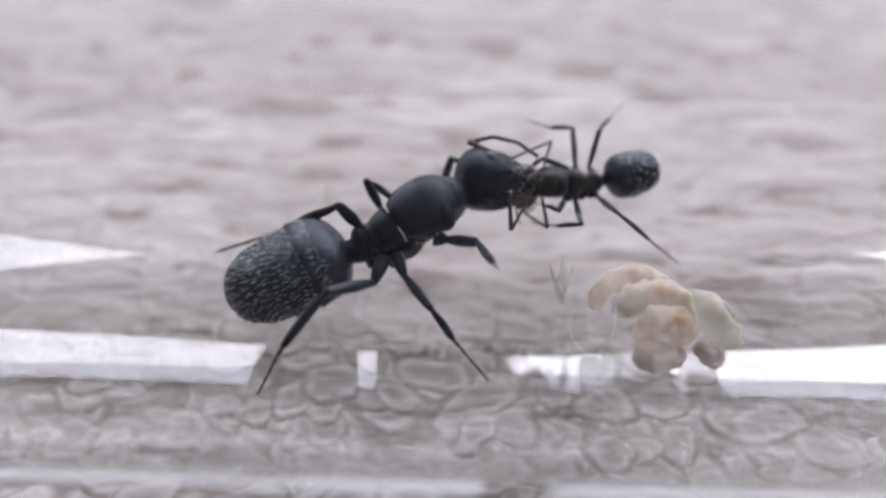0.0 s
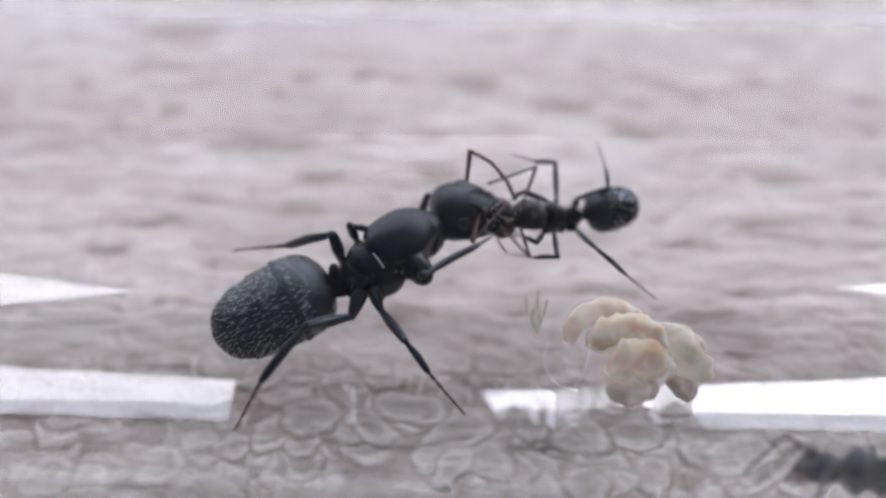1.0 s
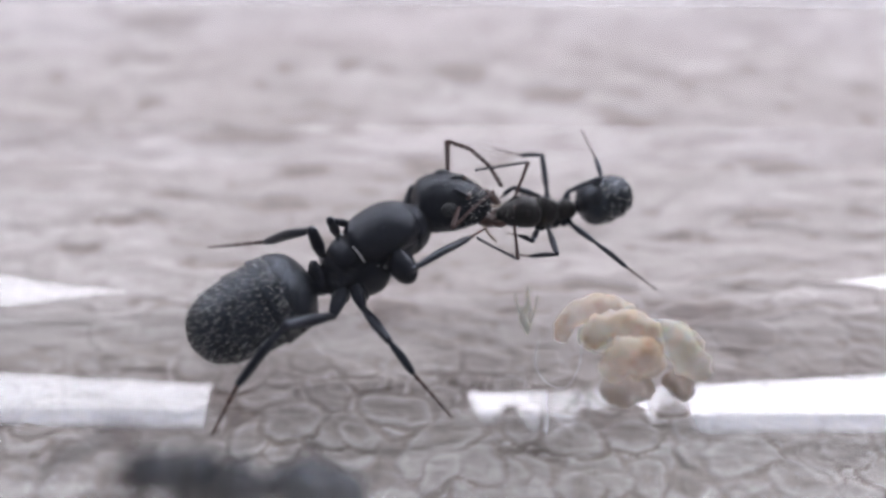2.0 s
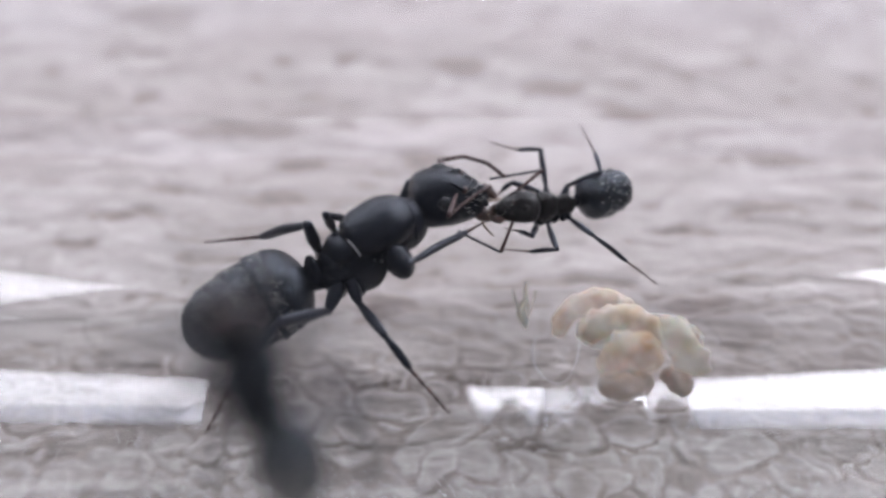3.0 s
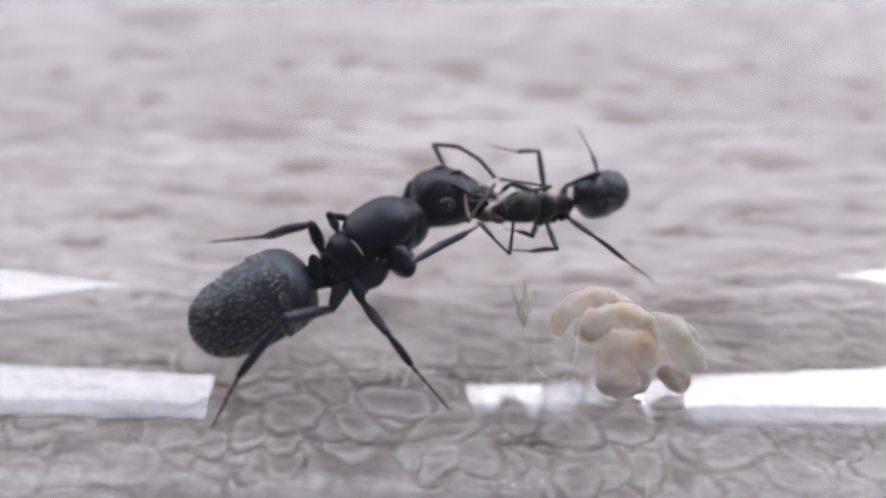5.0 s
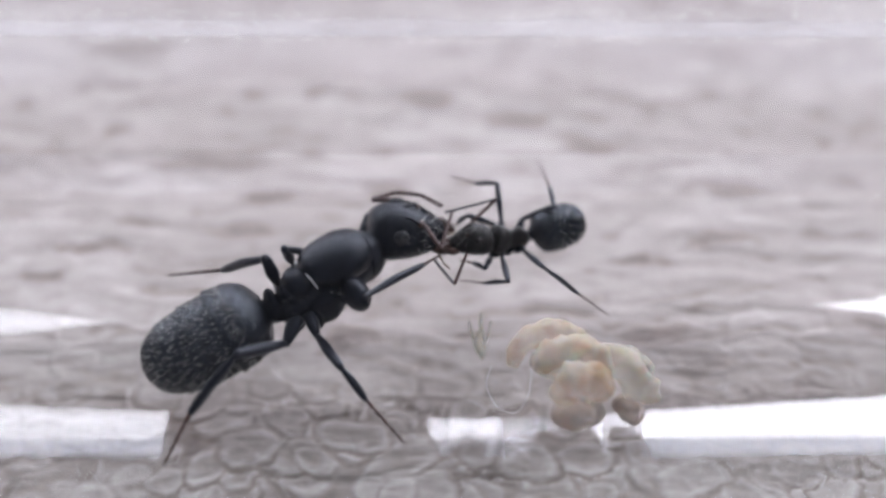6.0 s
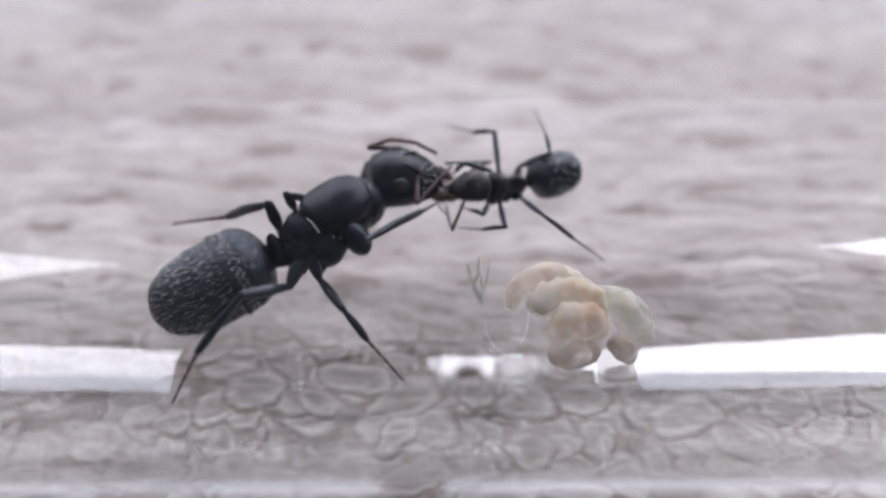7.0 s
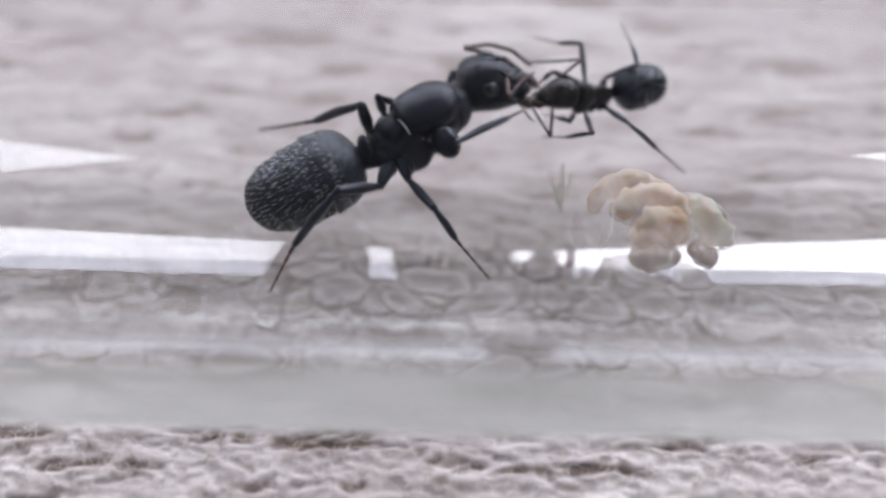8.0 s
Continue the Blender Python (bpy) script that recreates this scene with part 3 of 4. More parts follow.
def ant_head(thing, back, front, up, width, height, mats, eye=EYE):
    """Head with eyes, frontal ridges, clypeus and mandibles; pivot at the neck."""
    back, front = Vector(back), Vector(front)
    fwd, side, top = axes_of(back, front, up)
    length = (front - back).length
    prof = [(0, 0.3, 0.3, 0), (0.04, 0.64, 0.6, 0), (0.13, 0.9, 0.85, 0), (0.3, 1, 1, 0.02), (0.5, 0.98, 1, 0.02), (0.7, 0.87, 0.86, -0.04), (0.88, 0.68, 0.62, -0.14), (0.97, 0.5, 0.42, -0.2), (1, 0.25, 0.2, -0.22)]
    bm = bmesh.new()
    body(bm, back, front, [(s, w * width, h * height, l * height) for s, w, h, l in prof], up, segs=40, rough=0.03)
    head = part("head", bm, mats[0], thing, origin=back)

    def spot(s, a, b):
        return back + fwd * length * s + side * width * a + top * height * b

    def skin(s, turn, out=1.0):
        """A place on the head's surface; turn counts from the near side over the top."""
        w, h, l = sample(prof, s)
        return spot(s, w * out * math.cos(turn), h * out * math.sin(turn) + l)

    def sub(name, bm, mat, label=""):
        ob = part(name, bm, mat, head, label)
        ob.location = -back * MM
        return ob
    for sg in (-1, 1):
        a, big = radians(90 - sg * 52), 1.0 if eye is EYE else 0.75
        outward = (side * math.cos(a) + top * math.sin(a)).normalized()
        turn = Matrix((fwd, outward.cross(fwd), outward)).transposed().to_4x4()
        bm = bmesh.new()
        egg(bm, skin(0.43, a, 0.97), (width * 0.27 * big, width * 0.23 * big, width * 0.13 * big), turn, 24, 16)
        sub("eye", bm, eye, "dark compound eye")
        bm = bmesh.new()
        strand(bm, [spot(0.88, 0.45 * sg, -0.4), spot(1.02, 0.55 * sg, -0.48), spot(1.14, 0.36 * sg, -0.52), spot(1.2, 0.08 * sg, -0.5)], [width * 0.2, width * 0.22, width * 0.17, width * 0.04], 12, 4)
        sub("mandible", bm, mats[1], "red-brown mandible")
        bm = bmesh.new()
        egg(bm, skin(0.7, radians(90 - sg * 24), 1.0), (width * 0.11,) * 3)
        sub("antenna_socket", bm, mats[1])
        bm = bmesh.new()
        ridge = [skin(k, radians(90 - sg * v), o) for k, v, o in ((0.5, 13, 0.99), (0.58, 17, 1.03), (0.66, 24, 1.07), (0.74, 20, 1.05), (0.8, 14, 1.0))]
        strand(bm, ridge, [width * q for q in (0.02, 0.05, 0.065, 0.05, 0.02)], 8, 4)
        sub("frontal_ridge", bm, mats[0])
    bm = bmesh.new()
    body(bm, spot(0.7, 0, 0.34), spot(1.04, 0, -0.3), [(0, 0.1, 0.1, 0), (0.3, width * 0.4, height * 0.34, 0), (0.8, width * 0.46, height * 0.28, 0), (1, width * 0.3, height * 0.12, 0)], up, steps=14, segs=24, rough=0.12)
    sub("clypeus", bm, mats[0])
    rng = random.Random(31)
    bm = bmesh.new()
    for _ in range(70):
        s, t = rng.uniform(0.68, 1.0), rng.uniform(0.2, math.pi - 0.2)
        p = skin(s, t, 1.0)
        hair_tuft(bm, p, top * math.sin(t) + side * math.cos(t) + fwd * rng.uniform(0.6, 1.6), rng.uniform(0.07, 0.17) * width, 0.007 * width)
    tagged(sub("bristles", bm, HAIR, "short pale bristles on the face"), kind="stuff")
    return head


def feeler(thing, base, elbow, pts, r, whip=None):
    """An antenna that bends at its elbow: stiff scape, with the jointed funiculus under it."""
    base, elbow, pts = Vector(base), Vector(elbow), [Vector(p) for p in pts]
    bm = bmesh.new()
    strand(bm, [base, base.lerp(elbow, 0.5), elbow], [r * 0.75, r * 0.9, r * 1.1], 9, 4)
    scape = part("antenna", bm, FEELER, thing, "red-brown elbowed antenna", origin=base)
    bm = bmesh.new()
    chain = [elbow, *pts]
    for i, (a, b) in enumerate(zip(chain, chain[1:])):
        for k in range(4):
            p, q = a.lerp(b, k / 4), a.lerp(b, (k + 0.95) / 4)
            strand(bm, [p, p.lerp(q, 0.75), q], [r * 0.62, r * 0.85, r * 0.62], 8, 2)
    part("funiculus", bm, whip or FEELER, scape, origin=elbow).location = (elbow - base) * MM
    scape["shin_way"] = list(pts[-1] - elbow)
    return scape


BLACKS = (CUTICLE, RUSTY)
LIFT = Vector((0.03, -0.25, 0.24))       # how far the queen holds her body up


def queen_ant():
    o = Vector((-5.0, 1.8, 6.3))
    thing = tagged(new("queen_ant"), "large glossy black ant queen feeding a small worker", "ant")
    thing.location = o * MM
    parts = {}
    L = lambda p: Vector(p) - o
    # middle body
    back, front = L((-6.75, 0.40, 6.0)), L((-3.1, 3.1, 6.5))
    fwd, side, top = axes_of(back, front)
    length = (front - back).length

    def spot(s, a, b):
        return back + fwd * length * s + side * a + top * b

    centre = spot(0.55, 0, 0.1)
    bm = bmesh.new()
    body(bm, back, front, [(0, 0.45, 0.5, -0.3), (0.1, 0.78, 0.85, -0.35), (0.25, 0.92, 1.05, -0.35), (0.4, 1.08, 1.3, -0.42), (0.6, 1.15, 1.3, -0.25), (0.8, 1.08, 1.15, 0.0), (0.92, 0.9, 0.95, -0.05), (1, 0.5, 0.6, -0.3)], segs=40, rough=0.05)
    thorax = parts["thorax"] = part("thorax", bm, CUTICLE, thing, origin=centre)

    def plate(name, bm, mat, label=""):
        ob = part(name, bm, mat, thorax, label)
        ob.location = -centre * MM
        return ob
    bm = bmesh.new()
    body(bm, spot(0.27, 0, 0.8), spot(0.99, 0, 0.62), [(0, 0.3, 0.25, 0.1), (0.06, 0.8, 0.55, 0.08), (0.3, 1.2, 0.84, 0.03), (0.6, 1.27, 0.94, 0), (0.84, 1.0, 0.8, -0.04), (0.95, 0.62, 0.5, -0.1), (1, 0.25, 0.2, -0.15)], segs=40)
    plate("scutum", bm, CUTICLE, "smooth domed back plate")
    bm = bmesh.new()
    body(bm, spot(0.06, 0, 0.42), spot(0.3, 0, 0.85), [(0, 0.2, 0.12, 0), (0.2, 0.6, 0.36, 0), (0.6, 0.78, 0.46, 0), (0.9, 0.66, 0.36, 0), (1, 0.4, 0.2, 0)], segs=28)
    plate("scutellum", bm, CUTICLE)
    bm = bmesh.new()
    body(bm, spot(0.0, 0, 0.0), spot(0.18, 0, 0.35), [(0, 0.35, 0.3, 0), (0.5, 0.72, 0.62, 0), (1, 0.5, 0.4, 0)], segs=24)
    plate("propodeum", bm, CUTICLE)
    bm = bmesh.new()
    body(bm, spot(0.84, 0, 0.0), spot(1.1, 0, -0.2), [(0, 0.7, 0.9, 0), (0.12, 1.06, 1.22, 0), (0.45, 0.98, 1.1, 0), (0.8, 0.72, 0.82, 0), (1, 0.42, 0.5, 0)], segs=32)
    plate("pronotum", bm, CUTICLE)
    for sg in (-1, 1):
        bm = bmesh.new()
        arc = [spot(0.27 + 0.03 * k, sg * (0.35 + 0.6 * k), 1.2 - 0.12 * k - 0.42 * k * k) for k in (0.0, 0.35, 0.7, 1.0)]
        strand(bm, arc, [0.018, 0.036, 0.042, 0.02], 8, 3)
        plate("wing_scar", bm, SCAR_GLINT, "pale scar of a shed wing")
        bm = bmesh.new()
        for k in range(26):
            rng = random.Random(40 + k + 100 * (sg + 1))
            q = spot(rng.uniform(0.3, 1.0), sg * rng.uniform(0, 0.7), rng.uniform(1.45, 1.6))
            hair_tuft(bm, q, top + fwd * rng.gauss(0, 0.3) + side * rng.gauss(0, 0.3), rng.uniform(0.2, 0.35), 0.004)
        for k in range(70):
            q = spot(rng.uniform(-0.03, 0.22), sg * rng.uniform(0.35, 0.8), rng.uniform(-0.5, 0.6))
            hair_tuft(bm, q, side * sg + top * rng.gauss(0.3, 0.3) - fwd * rng.uniform(0, 0.8), rng.uniform(0.12, 0.26), 0.006)
        tagged(plate("hairs", bm, BRISTLE, "sparse fine hairs"), kind="stuff")
        # wet glints below the wing scars, modelled as grey flecks
        bm = bmesh.new()
        for k, (a, b) in enumerate(((0.5, 0.2), (0.56, 0.12), (0.46, 0.05), (0.62, 0.2))):
            egg(bm, spot(a, sg * 1.22, b), (0.11 - 0.015 * k, 0.07, 0.06 + 0.01 * k), None, 10, 8)
        plate("wing_base", bm, GLINT_GREY, "small grey flecks that paint glints on the flank")
        # smaller glints, modelled as pale specks
        bm = bmesh.new()
        for k in range(9):
            q = spot(rng.uniform(0.3, 0.66), sg * rng.uniform(1.08, 1.22), rng.uniform(-0.1, 0.35))
            egg(bm, q, (rng.uniform(0.02, 0.05), rng.uniform(0.02, 0.04), rng.uniform(0.02, 0.04)), None, 8, 6)
        tagged(plate("sclerites", bm, SCAR_GLINT, "tiny pale specks that paint glints on the flank"), kind="stuff")
    turn = Matrix((fwd, side, top)).transposed().to_4x4()
    for name, c, r in (("pleuron", (-4.95, 0.85, 5.55), (1.0, 0.6, 0.95)), ("hind_pleuron", (-6.15, 0.35, 5.7), (0.75, 0.5, 0.7)), ("coxa", (-6.2, 0.0, 5.4), (0.42, 0.42, 0.66)), ("coxa", (-5.4, 0.3, 5.3), (0.44, 0.45, 0.62))):
        bm = bmesh.new()
        egg(bm, L(c), r, turn, 24, 16)
        for v in bm.verts:
            v.co += v.normal * 0.09 * noise.noise(v.co * 2.2)
        plate(name, bm, CUTICLE)
    bm = bmesh.new()
    egg(bm, L((-3.62, 0.5, 6.42)), (0.55, 0.8, 0.78), turn, 24, 16)
    parts["coxa"] = part("coxa", bm, CUTICLE, thing, origin=L((-3.5, 0.95, 6.0)))
    # waist scale
    bm = bmesh.new()
    egg(bm, L((-7.15, 0.4, 5.85)), (0.3, 0.62, 0.85), Matrix.Rotation(radians(35), 4, "Z"))
    strand(bm, [L((-6.8, 0.4, 5.75)), L((-7.2, 0.4, 5.55)), L((-7.7, 0.35, 5.45))], [0.62, 0.58, 0.5], 12, 3)
    part("petiole", bm, CUTICLE, thing)
    parts["gaster"] = gaster_parts(thing, L((-7.5, 0.55, 5.5)), L((-12.05, -2.2, 4.55)), (0, 0, 1), 1.9, 1.8, (0.37, 0.58, 0.78), 620, (GASTER, RUSTY))
    hback, hfront = L((-3.35, 3.95, 6.75)), L((-0.08, 4.45, 6.7))
    parts["head"] = ant_head(thing, hback, hfront, (0, -0.15, 1), 1.4, 1.2, BLACKS)
    parts["feeler_near"] = feeler(thing, L((-1.1, 4.3, 7.5)), L((-0.93, 2.04, 7.6)), [L((-0.5, 2.95, 7.5)), L((-0.05, 3.95, 7.25)), L((0.38, 5.0, 6.8))], 0.1)
    parts["feeler_far"] = feeler(thing, L((-1.85, 5.2, 7.6)), L((-2.85, 6.35, 7.3)), [L((-1.75, 6.4, 7.5)), L((-0.65, 6.1, 7.35)), L((0.25, 5.6, 6.9))], 0.125)
    for pts in ([(-0.35, 4.3, 6.1), (0.1, 3.6, 6.2), (0.55, 3.6, 5.9), (0.8, 4.2, 5.8)], [(-0.2, 4.5, 6.3), (0.25, 4.0, 6.7), (0.6, 4.2, 6.6), (0.75, 4.7, 6.3)], [(-0.4, 4.1, 5.9), (0.0, 3.2, 5.8), (0.35, 2.9, 5.6)]):
        bm = bmesh.new()
        strand(bm, [L(q) for q in pts], [0.06] * (len(pts) - 1) + [0.03], 7, 4)
        part("palp", bm, PALP, parts["head"], "tan mouth palp").location = -hback * MM
    bm = bmesh.new()
    rng = random.Random(5)
    hf, hs, ht = axes_of(hback, hfront, (0, -0.15, 1))
    for _ in range(130):
        a, k = rng.uniform(-0.4, math.pi + 0.4), rng.uniform(0.05, 0.75)
        way = hs * math.cos(a) + ht * math.sin(a)
        w = math.sin(math.pi * (0.16 + 0.62 * k)) ** 0.5
        q = hback + (hfront - hback) * k + hs * 1.36 * w * math.cos(a) + ht * 1.17 * w * math.sin(a)
        hair_tuft(bm, q, way + hf * rng.gauss(0.2, 0.3), rng.uniform(0.12, 0.26), 0.006)
    hair = part("hairs", bm, BRISTLE, parts["head"], "sparse fine hairs")
    hair.location = -hback * MM
    tagged(hair, kind="stuff")
    legs = {
        "hind_near": [(-6.1, -0.1, 5.6), (-6.4, -1.2, 5.3), (-7.88, -2.95, 6.68), (-9.72, -4.3, 4.82), (-10.7, -5.5, 3.35)],
        "mid_near": [(-5.6, 0.1, 5.6), (-5.22, -0.72, 5.25), (-4.06, -2.55, 5.4), (-3.1, -3.21, 4.2), (-1.64, -4.31, 2.95)],
        "fore_near": [(-4.0, 1.2, 5.6), (-3.8, 0.85, 5.9), (-3.22, 0.0, 6.78), (-0.87, 2.5, 6.2), (-0.2, 3.27, 6.0)],
        "hind_far": [(-6.6, 1.0, 5.8), (-7.01, 1.31, 6.2), (-7.27, 1.19, 7.8), (-9.73, 2.8, 5.6), (-12.87, 4.43, 3.7)],
        "mid_far": [(-6.1, 2.0, 6.0), (-6.47, 2.45, 6.3), (-6.61, 1.8, 7.8), (-5.75, 3.1, 6.2), (-5.0, 5.2, 4.05)],
        "fore_far": [(-4.2, 3.3, 5.6), (-4.0, 3.8, 5.4), (-3.4, 5.4, 6.6), (-2.2, 6.0, 5.4), (-1.0, 6.3, 4.75)],
    }
    for k, pts in legs.items():
        parts[k] = ant_leg(thing, [L(p) for p in pts], 0.26 if k == "fore_near" else 0.27 if k == "hind_far" else 0.24 if "hind" in k else 0.21, (SHANK, RUSTY), shin=0.22 if k == "fore_near" else None)
    return thing, o, parts


def worker_ant(label, joints, o, antennae, head, thorax, gaster, cuts, hairs, girth=(1.08, 1.02), bulk=1.0, coat=None, skull=(0.66, 0.56), leg_girth=0.13):
    """A small worker from its joints, in mm."""
    o = Vector(o)
    L = lambda p: Vector(p) - o
    thing = tagged(new("worker_ant"), label, "ant")
    thing.location = o * MM
    parts = {}
    back, front = L(thorax[0]), L(thorax[1])
    bm = bmesh.new()
    body(bm, back, front, [(s, w * bulk, h * bulk, lift) for s, w, h, lift in ((0, 0.22, 0.25, -0.12), (0.08, 0.4, 0.5, -0.1), (0.3, 0.5, 0.68, -0.05), (0.46, 0.44, 0.56, -0.07), (0.56, 0.56, 0.72, -0.06), (0.78, 0.74, 0.86, -0.05), (0.92, 0.58, 0.66, -0.1), (1, 0.25, 0.3, -0.18))], segs=28, rough=0.06)
    parts["thorax"] = part("thorax", bm, coat or CUTICLE, thing)
    f2, s2, t2 = axes_of(back, front)
    for k, drop in ((0.82, 0.62), (0.5, 0.55), (0.28, 0.5)):
        for sg in (-1, 1):
            bm = bmesh.new()
            egg(bm, back + (front - back) * k + (s2 * sg * 0.34 - t2 * drop) * bulk, [q * bulk for q in (0.26, 0.24, 0.36)], None, 12, 8)
            part("coxa", bm, CUTICLE, thing)
    bm = bmesh.new()
    fwd, side, top = axes_of(gaster[0], thorax[0])
    mid = (L(gaster[0]) + back) / 2
    egg(bm, mid + top * 0.15 * bulk, [q * bulk for q in (0.12, 0.28, 0.38)], Matrix((fwd, side, top)).transposed().to_4x4())
    strand(bm, [back - top * 0.12, mid - top * 0.15, L(gaster[0])], [0.2 * bulk, 0.16 * bulk, 0.16 * bulk], 9, 3)
    part("petiole", bm, CUTICLE, thing)
    parts["gaster"] = gaster_parts(thing, L(gaster[0]), L(gaster[1]), (0, 0, 1), *girth, cuts, hairs, (GASTER, RUSTY))
    parts["head"] = ant_head(thing, L(head[0]), L(head[1]), (0, 0, 1), *skull, (coat or CUTICLE, RUSTY), coat or CUTICLE)
    for key, a in zip(("feeler_far", "feeler_near"), antennae):
        parts[key] = feeler(thing, L(a[0]), L(a[1]), [L(p) for p in a[2:]], 0.075 * leg_girth / 0.13, SHANK)
    for k, pts in joints.items():
        parts[k] = ant_leg(thing, [L(p) for p in pts], leg_girth, (SHANK, RUSTY))
    return thing, o, parts


QUEEN, QUEEN_AT, QUEEN_PARTS = queen_ant()
FED, FED_AT, FED_PARTS = worker_ant(
    "small black worker ant begging food from the queen",
    {
        "fore_near": [(2.35, 4.2, 5.55), (2.25, 3.76, 5.5), (1.93, 2.59, 5.9), (1.45, 3.35, 5.5), (0.88, 3.75, 5.3)],
        "mid_near": [(2.75, 4.3, 5.5), (2.75, 3.81, 5.5), (2.91, 1.69, 6.0), (1.94, 2.69, 4.9), (0.88, 3.86, 3.9)],
        "hind_near": [(3.6, 4.6, 5.5), (3.77, 4.19, 5.5), (4.49, 2.62, 6.0), (6.14, 2.43, 4.6), (7.75, 2.62, 3.02)],
        "fore_far": [(2.54, 5.1, 5.9), (2.35, 5.27, 6.2), (1.16, 5.12, 6.8), (0.75, 5.09, 6.4), (0.43, 4.97, 6.1)],
        "mid_far": [(2.72, 5.2, 5.9), (2.74, 5.5, 6.2), (2.57, 7.3, 7.0), (1.54, 7.23, 7.0), (0.4, 8.3, 6.6)],
        "hind_far": [(3.6, 5.4, 5.8), (3.74, 5.75, 6.1), (5.07, 5.36, 7.2), (4.98, 6.8, 7.2), (4.6, 9.1, 7.1)],
    },
    (2.5, 5.0, 5.8),
    [[(1.2, 4.55, 6.65), (2.8, 5.13, 7.04), (2.0, 5.13, 6.97), (1.2, 5.14, 6.9), (0.41, 5.15, 6.83)],
     [(1.15, 3.25, 6.25), (0.47, 2.5, 5.09), (-0.1, 2.87, 5.3), (-0.65, 3.25, 5.5), (-1.19, 3.63, 5.71)]],
    ((2.3, 4.0, 6.38), (0.52, 3.7, 6.54)), ((3.98, 4.92, 5.8), (2.08, 4.13, 6.2)), ((4.22, 5.02, 5.8), (6.6, 5.95, 6.0)), (0.48, 0.72, 0.88), 110, (1.07, 1.05), 0.86, BROWNISH, (0.74, 0.68), 0.14)

# a worker in walking stance: x ahead, z up, standing on z = 0
SMALL = 0.86
STANCE = {}
for side_name, sg in (("near", -1), ("far", 1)):
    STANCE["fore_" + side_name] = [(0.9, 0.35 * sg, 1.25), (1.1, 0.6 * sg, 1.05), (1.9, 1.5 * sg, 1.9), (2.5, 2.1 * sg, 0.5), (3.2, 2.5 * sg, 0.04)]
    STANCE["mid_" + side_name] = [(0.1, 0.38 * sg, 1.2), (0.1, 0.65 * sg, 1.0), (-0.1, 1.8 * sg, 2.0), (-0.4, 2.6 * sg, 0.6), (-0.7, 3.2 * sg, 0.04)]
    STANCE["hind_" + side_name] = [(-0.6, 0.35 * sg, 1.2), (-0.75, 0.6 * sg, 1.05), (-1.9, 1.7 * sg, 2.3), (-3.1, 2.4 * sg, 0.7), (-4.0, 2.9 * sg, 0.04)]


def small(pts):
    return [tuple(c * SMALL for c in p) for p in pts]


ROAMER, ROAMER_AT, ROAMER_PARTS = worker_ant(
    "small black worker ant walking along the inside of the glass", {k: small(p) for k, p in STANCE.items()}, (0, 0, 0),
    [small([(2.3, 0.3, 1.75), (3.2, 0.85, 2.5), (3.8, 0.9, 1.9), (4.3, 0.9, 1.4), (4.8, 0.8, 0.9)]), small([(2.3, -0.3, 1.75), (3.2, -0.85, 2.5), (3.8, -0.9, 1.9), (4.3, -0.9, 1.4), (4.8, -0.8, 0.9)])],
    small([(1.35, 0, 1.5), (2.95, 0, 1.35)]), small([(-1.3, 0, 1.3), (1.4, 0, 1.5)]), small([(-1.75, 0, 1.3), (-4.5, 0, 1.35)]), (0.4, 0.62, 0.8), 120, (0.8, 0.78), 0.88, None, (0.62, 0.55), 0.12)


# ---- brood pile ----
def larva(name, pts, r, mat, label):
    """A plump curved grub with soft folds."""
    pts = [Vector(p) for p in pts]
    fine, n = [], 26
    for i in range(n + 1):
        s = i / n * (len(pts) - 1)
        k = min(int(s), len(pts) - 2)
        t = s - k
        p0, p1, p2, p3 = pts[max(k - 1, 0)], pts[k], pts[k + 1], pts[min(k + 2, len(pts) - 1)]
        fine.append(0.5 * (2 * p1 + (p2 - p0) * t + (2 * p0 - 5 * p1 + 4 * p2 - p3) * t * t + (3 * p1 - p0 - 3 * p2 + p3) * t ** 3))
    rings = []
    for i, p in enumerate(fine):
        k = i / n
        rad = r * (0.12 + 0.88 * math.sin(math.pi * min(1, 0.06 + 0.9 * k)) ** 0.55) * (1 + 0.035 * math.sin(k * 2 * math.pi * 8)) * (1 + 0.3 * noise.noise(p * 1.4)) * (0.85 + 0.25 * k)
        d = fine[min(i + 1, n)] - fine[max(i - 1, 0)]
        _, side, top = axes_of((0, 0, 0), d, (0.1, 0.3, 0.95))
        ring = []
        for j in range(18):
            way = side * math.cos(2 * math.pi * j / 18) + top * math.sin(2 * math.pi * j / 18)
            ring.append(p + way * rad * (1 + 0.34 * noise.noise((p + way * r) * 2.3) + 0.06 * noise.noise((p + way * r) * 6.0)))
        rings.append(ring)
    bm = bmesh.new()
    loft(bm, rings)
    return tagged(part(name, bm, mat), label, "ant larva", group="brood pile")


